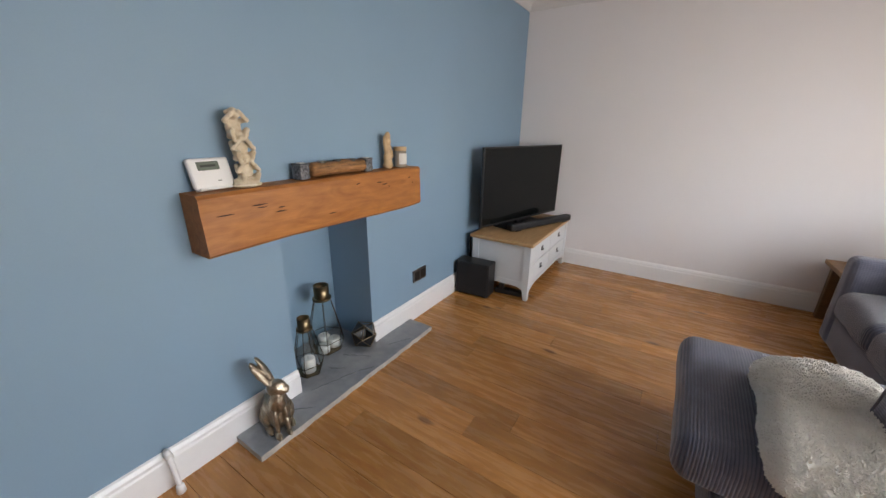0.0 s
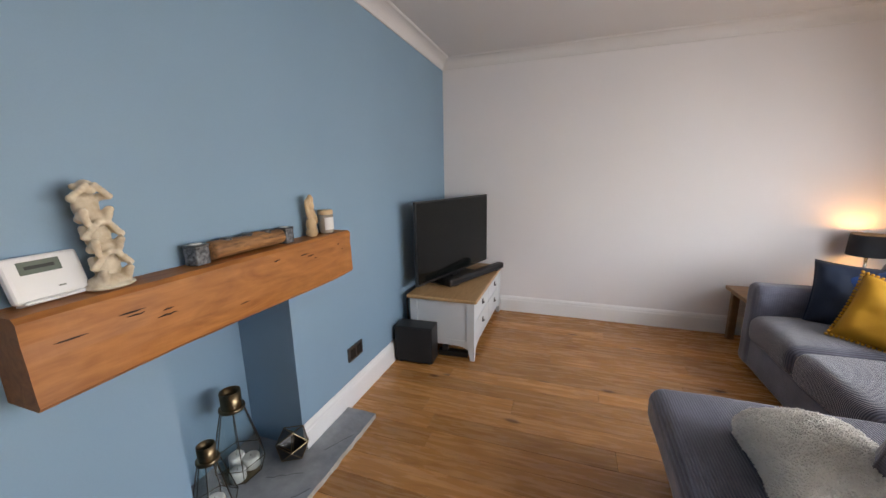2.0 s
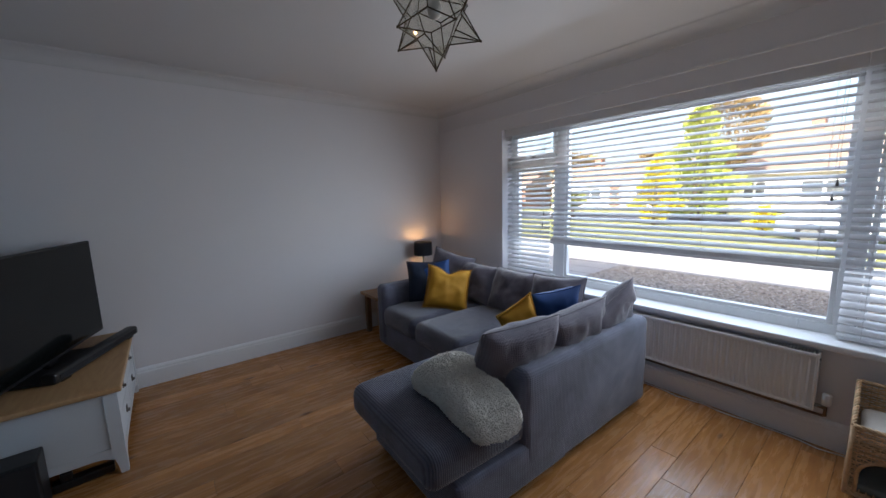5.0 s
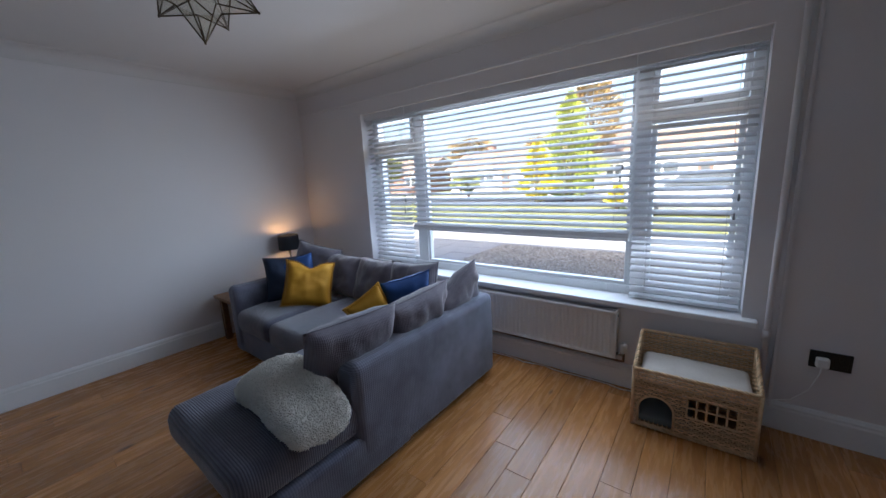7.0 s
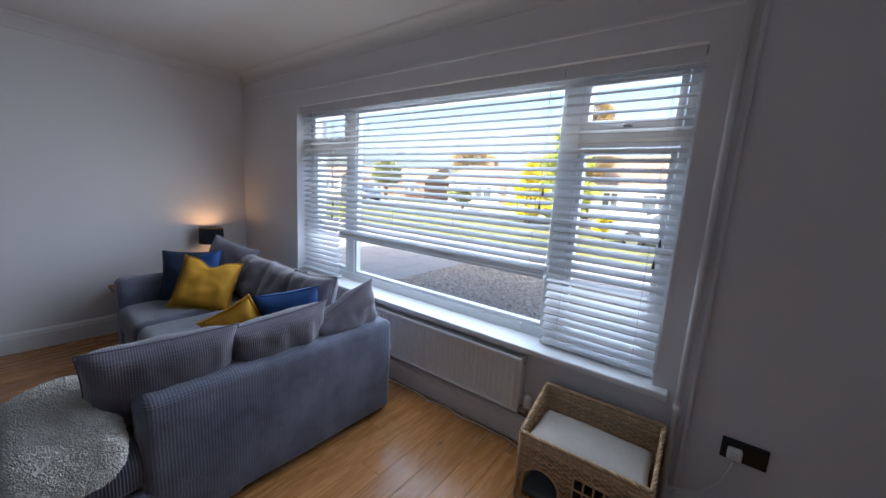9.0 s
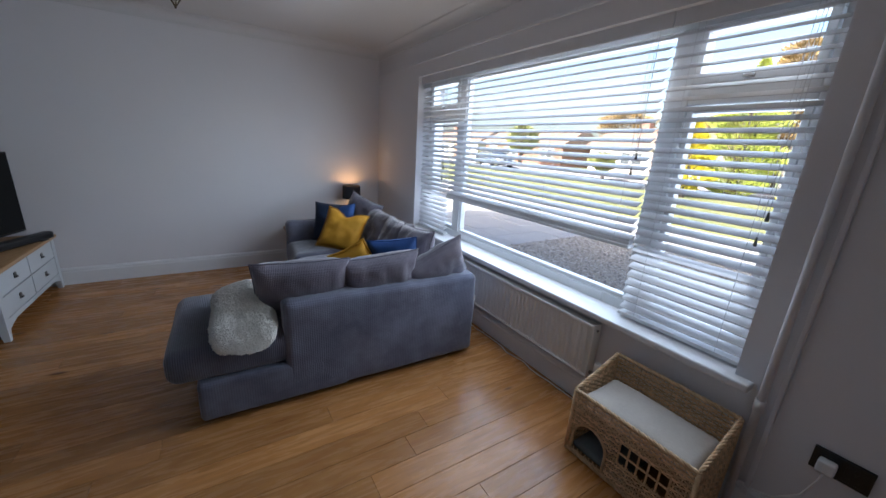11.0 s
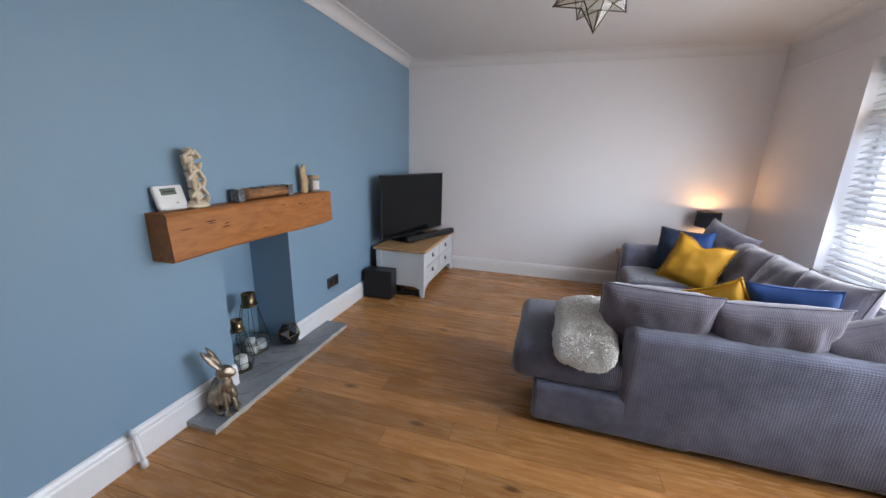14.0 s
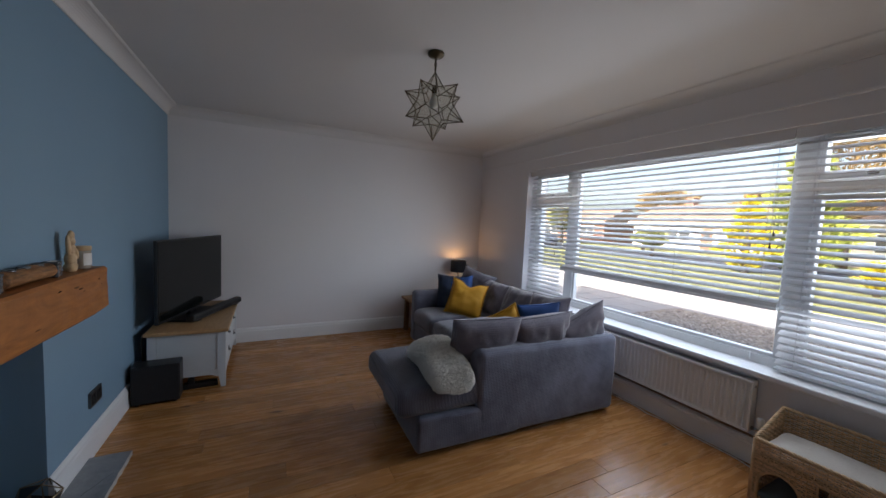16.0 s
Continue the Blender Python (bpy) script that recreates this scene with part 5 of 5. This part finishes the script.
# ---- side table and lamp ----
table = thing("side_table", pose(0, 0, 0), "dark oak side table between sofa arm and wall", "table")
TX0, TX1, TY0, TY1, TZ = 2.425, 3.40, 3.560, 3.935, 0.440
part("tabletop", boxes(((TX0, TY0, TZ - 0.030), (TX1, TY1, TZ), 0.005, 2)), TABLEW, table)
for x in (TX0 + 0.035, TX1 - 0.085):
    for y in (TY0 + 0.02, TY1 - 0.07):
        part("leg", boxes(((x, y, 0), (x + 0.050, y + 0.050, TZ - 0.031), 0.004)), TABLEW, table)
for y in (TY0 + 0.03, TY1 - 0.05):
    part("apron", boxes(((TX0 + 0.086, y, TZ - 0.09), (TX1 - 0.086, y + 0.02, TZ - 0.032))), TABLEW, table)
lamp = thing("table_lamp", pose(3.185, 3.845, TZ), "small table lamp with navy drum shade, lit", "lamp")
part("base", lathe(bmesh.new(), [(0.055, 0), (0.055, 0.010), (0.018, 0.018), (0.012, 0.03), (0.026, 0.08), (0.036, 0.13), (0.024, 0.19), (0.010, 0.22), (0.009, 0.36)], 20), CHROME, lamp, "", True)
part("shade", lathe(bmesh.new(), [(0.106, 0.308), (0.102, 0.458), (0.099, 0.458), (0.103, 0.308)], 28, closed=False), SHADEM, lamp, "navy fabric drum shade", True)
part("bulb", lathe(bmesh.new(), [(0.010, 0.35), (0.022, 0.370), (0.026, 0.392), (0.017, 0.412), (0.004, 0.418)], 14), BULBM, lamp, "", True)
white = thing("extension_lead", pose(2.60, 3.72, 0), "white plug adaptor on the floor under the table", "adaptor")
part("block", boxes(((-0.04, -0.025, 0), (0.04, 0.025, 0.035), 0.008, 2)), WHITEP, white)
part("lead", tube(bmesh.new(), [(0.04, 0, 0.012), (0.10, 0.03, 0.004), (0.2, 0.12, 0.004)], 0.0035, 6), WHITEP, white)

# ---- star pendant ----
star = thing("star_pendant_light", pose(1.777, 1.674, H, 0, 0, 4), "faceted glass star pendant with dark metal edges", "ceiling light")
part("ceiling_rose", lathe(bmesh.new(), [(0.050, 0.0), (0.050, -0.012), (0.040, -0.022), (0.012, -0.028), (0.006, -0.034)], 24), WIRE, star, "dark bronze ceiling rose", True)
part("chain", tube(bmesh.new(), [(0, 0, -0.03), (0, 0, -0.105)], 0.0032, 6), WIRE, star)
for k in range(3):
    bm = bmesh.new()
    ringp = [(0.008 * math.cos(a) * (k % 2), 0.008 * math.cos(a) * (1 - k % 2), -0.045 - 0.022 * k + 0.014 * math.sin(a)) for a in (2 * math.pi * i / 12 for i in range(13))]
    part("chain_link", tube(bm, ringp, 0.0022, 5, False), WIRE, star)
SR, SC = 0.200, Vector((0, 0, -0.310))
ph = math.atan(0.5)
tips = [Vector((0, 0, 1))] + [Vector((math.cos(ph) * math.cos(radians(72 * k)), math.cos(ph) * math.sin(radians(72 * k)), math.sin(ph))) for k in range(5)] + \
       [Vector((math.cos(ph) * math.cos(radians(72 * k + 36)), math.cos(ph) * math.sin(radians(72 * k + 36)), -math.sin(ph))) for k in range(5)] + [Vector((0, 0, -1))]
cores = []
for i in range(12):
    for j in range(i + 1, 12):
        for k in range(j + 1, 12):
            if tips[i].dot(tips[j]) > 0.4 and tips[j].dot(tips[k]) > 0.4 and tips[i].dot(tips[k]) > 0.4:
                cores.append(((tips[i] + tips[j] + tips[k]).normalized(), (i, j, k)))
for i, tp in enumerate(tips):
    mine = [c for c, ids in cores if i in ids]
    s = tp.orthogonal().normalized()
    u = tp.cross(s)
    mine.sort(key=lambda c: math.atan2(c.dot(u), c.dot(s)))
    tipp = tp * SR + SC
    inn = [c * SR * 0.563 + SC for c in mine]
    for k in range(5):
        bm = bmesh.new()
        bm.faces.new([bm.verts.new(v) for v in (tipp, inn[k], inn[(k + 1) % 5])])
        g = part("glass_facet", bm, STARGLASS, star)
        g.visible_shadow = False
        part("lead_bar", tube(bmesh.new(), [tipp, inn[k]], 0.0026, 5), WIRE, star)
    part("tip", lathe(bmesh.new(), [(0.004, -0.004), (0.004, 0.004)], 6, tipp), WIRE, star)
part("bulb", lathe(bmesh.new(), [(0.012, -0.235), (0.016, -0.25), (0.030, -0.285), (0.026, -0.31), (0.006, -0.325)], 14), WAX, star, "unlit white bulb", True)
part("bulb_holder", lathe(bmesh.new(), [(0.016, -0.19), (0.016, -0.238)], 12), WIRE, star)

# ---- outside ----
GZ = -0.20
bm = boxes(((-300, -300, GZ - 1.0), (600, 300, GZ - 0.04)))
setting(part("ground", bm, LAWN), "grass ground reaching the distance", "ground")
setting(part("gravel_bed", boxes(((3.88, -14, GZ - 0.05), (8.75, 4.2, GZ))), GRAVEL), "pale gravel front garden", "gravel")
setting(part("driveway", boxes(((8.75, -14, GZ - 0.05), (11.6, 26, GZ + 0.006), 0.01)), SLABM), "pale concrete driveway", "driveway")
setting(part("lawn", boxes(((11.6, -14, GZ - 0.05), (20.5, 30, GZ + 0.03), 0.02)), LAWN), "green front lawn", "lawn")
setting(part("road", boxes(((20.5, -60, GZ - 0.06), (26.5, 90, GZ - 0.02))), ASPH), "grey asphalt road", "road")
setting(part("pavement", boxes(((26.5, -60, GZ - 0.06), (28.3, 90, GZ + 0.06), 0.01)), SLABM), "pale pavement with kerb", "pavement")
pav = setting(part("paving", boxes(((3.88, 4.2, GZ - 0.05), (8.75, 12.0, GZ - 0.012))), JOINT), "grey concrete paving slabs", "paving")
rgs = random.Random(9)
smesh = None
for i in range(8):
    for j in range(10):
        x, y = 3.89 + 0.605 * i, 4.22 + 0.605 * j
        if smesh is None:
            s0 = part("slab", boxes(((0, 0, -0.03), (0.595, 0.595, 0.0), 0.004)), SLABM, pav)
            smesh = s0.data
        else:
            s0 = new("slab", smesh)
            s0.parent = pav
        s0.location = (x, y, GZ + rgs.uniform(-0.003, 0.004))
verts, faces = [], []
rgp = np.random.RandomState(4)
for _ in range(14000):
    x, y = 4.6 + 4.1 * rgp.rand(), -1.0 + 5.2 * rgp.rand()
    r = 0.012 + 0.020 * rgp.rand() ** 2
    k = len(verts)
    a = rgp.rand() * 6.28
    for q in range(4):
        verts.append((x + r * math.cos(a + q * 1.57) * (0.7 + 0.5 * rgp.rand()), y + r * math.sin(a + q * 1.57) * (0.7 + 0.5 * rgp.rand()), GZ + r * 0.25))
    verts.append((x, y, GZ + r * (0.7 + 0.4 * rgp.rand())))
    verts.append((x, y, GZ - 0.004))
    for q in range(4):
        faces.append((k + q, k + (q + 1) % 4, k + 4))
        faces.append((k + (q + 1) % 4, k + q, k + 5))
me = bpy.data.meshes.new("gravel_stones")
me.from_pydata(verts, [], faces)
m2, t2, p2 = shader("gravel_stone")
gi = t2.nodes.new("ShaderNodeNewGeometry")
t2.links.new(ramp(t2, gi.outputs["Random Per Island"], (0.22, 0.19, 0.165), (0.60, 0.55, 0.48), 0.0, 1.0).outputs["Color"], p2.inputs["Base Color"])
p2.inputs["Roughness"].default_value = 0.8
me.materials.append(m2)
tagged(new("gravel_stones", me), "loose tan and grey gravel stones", "gravel", "", "stuff")


def foliage(cx, cy, h, r, n, m, seed, shape="cone", leaf=0.16):
    rg = random.Random(seed)
    bm = bmesh.new()
    for _ in range(n):
        f = rg.random() ** 0.8
        if shape == "cone":
            rad = r * (1 - f) ** 0.75 * (0.9 + 0.25 * math.sin(f * 23 + seed)) * (0.25 + f * 4 if f < 0.19 else 1)
            z = 0.25 + f * (h - 0.3)
        else:
            th = math.acos(1 - 2 * f)
            rad = r * math.sin(th) * (0.75 + 0.35 * noise.noise(Vector((th * 2, seed, 0))))
            z = h * 0.35 + h * 0.65 * (0.5 - 0.5 * math.cos(th))
        a = rg.uniform(0, 6.283)
        rr = rad * (0.55 + 0.5 * rg.random())
        p = Vector((rr * math.cos(a), rr * math.sin(a), z))
        d = Vector((math.cos(a) + rg.uniform(-0.5, 0.5), math.sin(a) + rg.uniform(-0.5, 0.5), rg.uniform(0.1, 1.3))).normalized() * leaf * rg.uniform(0.7, 1.5)
        s = d.orthogonal().normalized() * leaf * 0.33
        q = d.cross(s).normalized() * leaf * 0.33
        vs = [bm.verts.new(v) for v in (p - d * 0.3, p + s + q * 0.3, p + d, p - s + q * 0.3)]
        bm.faces.new(vs)
    return bm
def tree(name, label, x, y, h, r, n, m, seed, shape="cone", leaf=0.16):
    ob = thing(name, pose(x, y, GZ), label, "tree")
    part("trunk", tube(bmesh.new(), [(0, 0, -0.05), (0.03, 0.02, h * 0.35), (0, 0, h * 0.8)], [r * 0.09 + 0.05, r * 0.07 + 0.03, 0.02], 8), BARK, ob, "", True)
    rg = random.Random(seed + 50)
    bm = bmesh.new()
    for k in range(9):
        a = rg.uniform(0, 6.28)
        z = h * rg.uniform(0.25, 0.6)
        tube(bm, [(0, 0, z), (r * 0.35 * math.cos(a), r * 0.35 * math.sin(a), z + r * 0.25), (r * 0.75 * math.cos(a), r * 0.75 * math.sin(a), z + r * 0.5)], [0.05, 0.035, 0.012], 5)
    part("limbs", bm, BARK, ob).name = "limb"
    part("crown", foliage(x, y, h, r, n, m, seed, shape, leaf), m, ob)
    return ob
tree("conifer", "tall golden-green conifer beyond the lawn", 22.0, 6.9, 5.9, 2.25, 9000, CONIF, 1)
tree("conifer", "low bright golden conifer beyond the lawn", 19.4, 7.75, 3.3, 1.3, 3200, GOLD, 2)
tree("conifer", "small golden shrub beside the driveway", 16.6, 3.3, 1.0, 0.5, 700, GOLD, 3)
tree("tree", "tall sparse autumn tree behind the conifer", 29.0, 7.6, 8.0, 2.4, 4200, AUTUMN, 4, "ball", 0.22)
tree("tree", "brown-leaved tree behind the houses", 52.0, 32.0, 7.6, 5.0, 3000, AUTUMN, 5, "ball", 0.45)
tree("tree", "brown-leaved tree behind the houses", 56.0, 22.0, 7.0, 5.0, 3000, AUTUMN, 6, "ball", 0.45)
tree("tree", "green garden tree beside the road", 30.5, 30.0, 4.2, 2.2, 2200, LEAFG, 7, "ball", 0.28)
tree("shrub", "small green shrub on the lawn edge", 24.0, 15.0, 1.7, 1.0, 1200, LEAFG, 8, "ball", 0.2)
tree("shrub", "green shrub in the far garden", 31.0, 20.5, 1.6, 1.2, 1200, LEAFG, 9, "ball", 0.2)

def bungalow(x, y, w, d, turn, label, wallm, eave=2.5, rise=2.0):
    """Front faces -x at local x=0; width runs along y."""
    ob = thing("bungalow", pose(x, y, GZ, 0, 0, turn), label, "house", "bungalows across the road")
    part("wall", boxes(((0, -w / 2, 0), (d, w / 2, eave))), wallm, ob)
    part("roof", extrude_poly(bmesh.new(), [(-0.45, eave - 0.05), (d + 0.45, eave - 0.05), (d + 0.45, eave + 0.1), (d / 2, eave + rise), (-0.45, eave + 0.1)], "y", -w / 2 - 0.35, w / 2 + 0.35), ROOFT, ob)
    part("chimney", boxes(((d / 2 - 0.4, w * 0.2, eave + rise - 0.6), (d / 2 + 0.4, w * 0.2 + 0.7, eave + rise + 0.7))), BRICKM, ob)
    part("gutter", boxes(((-0.55, -w / 2 - 0.3, eave - 0.05), (-0.45, w / 2 + 0.3, eave + 0.06))), UPVC, ob)
    for yy, ww, z0, z1 in ((-w * 0.32, 1.9, 0.9, 2.1), (w * 0.12, 2.2, 0.9, 2.1), (w * 0.38, 1.3, 0.9, 2.1)):
        f = part("window", boxes(((-0.05, yy - ww / 2, z0), (0.02, yy + ww / 2, z1))), UPVC, ob)
        for k in range(2):
            part("pane", boxes(((-0.06, yy - ww / 2 + 0.08 + k * ww / 2, z0 + 0.08), (-0.04, yy - 0.08 + k * ww / 2, z1 - 0.08))), DARKGL, f)
    dr = part("door", boxes(((-0.05, -w * 0.12, 0.05), (0.02, -w * 0.12 + 0.95, 2.1))), BRICKM, ob)
    part("pane", boxes(((-0.06, -w * 0.12 + 0.2, 1.2), (-0.04, -w * 0.12 + 0.75, 1.9))), DARKGL, dr)
    return ob
bungalow(35.0, 18.5, 12.0, 8.0, 0, "pale rendered bungalow with brown tiled roof", RENDERM)
bungalow(33.0, 2.0, 13.0, 9.0, -4, "pale rendered bungalow with brown tiled roof", RENDERM, 2.6, 3.2)
bungalow(36.0, 36.0, 13.0, 8.0, 6, "brick bungalow with brown tiled roof", BRICKM)
bungalow(37.0, -15.0, 13.0, 8.0, -6, "brick bungalow with brown tiled roof", BRICKM)
bungalow(38.0, 56.0, 13.0, 8.0, 10, "pale rendered bungalow with brown tiled roof", RENDERM)

def car(x, y, turn, paint, label):
    ob = thing("car", pose(x, y, GZ, 0, 0, turn), label, "car")
    side = [(-2.0, 0.30), (-2.03, 0.62), (-1.90, 0.86), (-1.15, 0.98), (-0.45, 1.42), (0.75, 1.46), (1.45, 1.30), (1.85, 0.95), (1.98, 0.85), (2.0, 0.32), (1.62, 0.26), (-1.6, 0.26)]
    bm = extrude_poly(bmesh.new(), side, "x", -0.84, 0.84)
    for v in bm.verts:
        if v.co.z > 1.0:
            v.co.x *= 0.80
    bmesh.ops.bevel(bm, geom=list(bm.edges), offset=0.05, segments=2, affect="EDGES")
    part("body", bm, paint, ob, "", True)
    for s in (-1, 1):
        part("side_window", extrude_poly(bmesh.new(), [(-0.92, 1.02), (-0.42, 1.36), (0.70, 1.39), (1.30, 1.24), (1.45, 1.02)], "x", s * 0.76 - 0.07, s * 0.76 + 0.07), DARKGL, ob)
        part("headlight", boxes(((s * 0.62 - 0.14, -2.06, 0.66), (s * 0.62 + 0.14, -1.9, 0.82), 0.03)), CHROME, ob)
        for yy in (-1.28, 1.25):
            wh = part("wheel", tube(bmesh.new(), [(s * 0.70, yy, 0.31), (s * 0.88, yy, 0.31)], 0.31, 20), TYRE, ob, "", True)
            part("rim", tube(bmesh.new(), [(s * 0.86, yy, 0.31), (s * 0.895, yy, 0.31)], 0.20, 14), CHROME, wh)
    part("windscreen", boxes(((-0.62, -1.03, 1.03), (0.62, -0.72, 1.25), 0.02)), DARKGL, ob)
    return ob
car(15.6, 0.72, 180, CARW, "pale silver hatchback parked beside the lawn")
car(24.0, 26.5, 0, CARP, "dark blue-grey car parked on the road")

# ---- floor boards ----
floor = part("floor", boxes(((-0.36, YB - 0.2, -0.15), (XW + 0.3, YF + 0.2, -0.006))), JOINT)
setting(floor, "warm oak plank floor with knots", "floor")
rngf = random.Random(11)
PW = 0.130
row, y = 0, YB
made = {}
while y < YF - 0.01:
    w = min(PW if row else 0.050, YF - y)
    x = -rngf.uniform(0.1, 1.3)
    while x < XW:
        ln = rngf.choice((0.95, 1.25, 1.6, 1.9))
        x0, x1 = max(x, 0.0), min(x + ln, XW)
        if x1 - x0 > 0.06:
            key = (round(x1 - x0, 3), round(w, 3))
            if key not in made:
                L = x1 - x0
                bmf = bmesh.new()
                lo, hi, e = -0.006, 0.0, 0.0012
                a = [bmf.verts.new(p) for p in ((0.0006, 0.0006, lo), (L - 0.0006, 0.0006, lo), (L - 0.0006, w - 0.0006, lo), (0.0006, w - 0.0006, lo))]
                b = [bmf.verts.new(p) for p in ((0.0006, 0.0006, hi - e), (L - 0.0006, 0.0006, hi - e), (L - 0.0006, w - 0.0006, hi - e), (0.0006, w - 0.0006, hi - e))]
                c = [bmf.verts.new(p) for p in ((e + 0.0006, e + 0.0006, hi), (L - e - 0.0006, e + 0.0006, hi), (L - e - 0.0006, w - e - 0.0006, hi), (e + 0.0006, w - e - 0.0006, hi))]
                for p, q in ((a, b), (b, c)):
                    for k in range(4):
                        bmf.faces.new((p[k], p[(k + 1) % 4], q[(k + 1) % 4], q[k]))
                bmf.faces.new(c)
                plank = part("plank", bmf, FLOORW, floor)
                made[key] = plank.data
            else:
                plank = new("plank", made[key])
                plank.parent = floor
            plank.location = (x0, y, 0)
        x += ln
    y += w
    row += 1
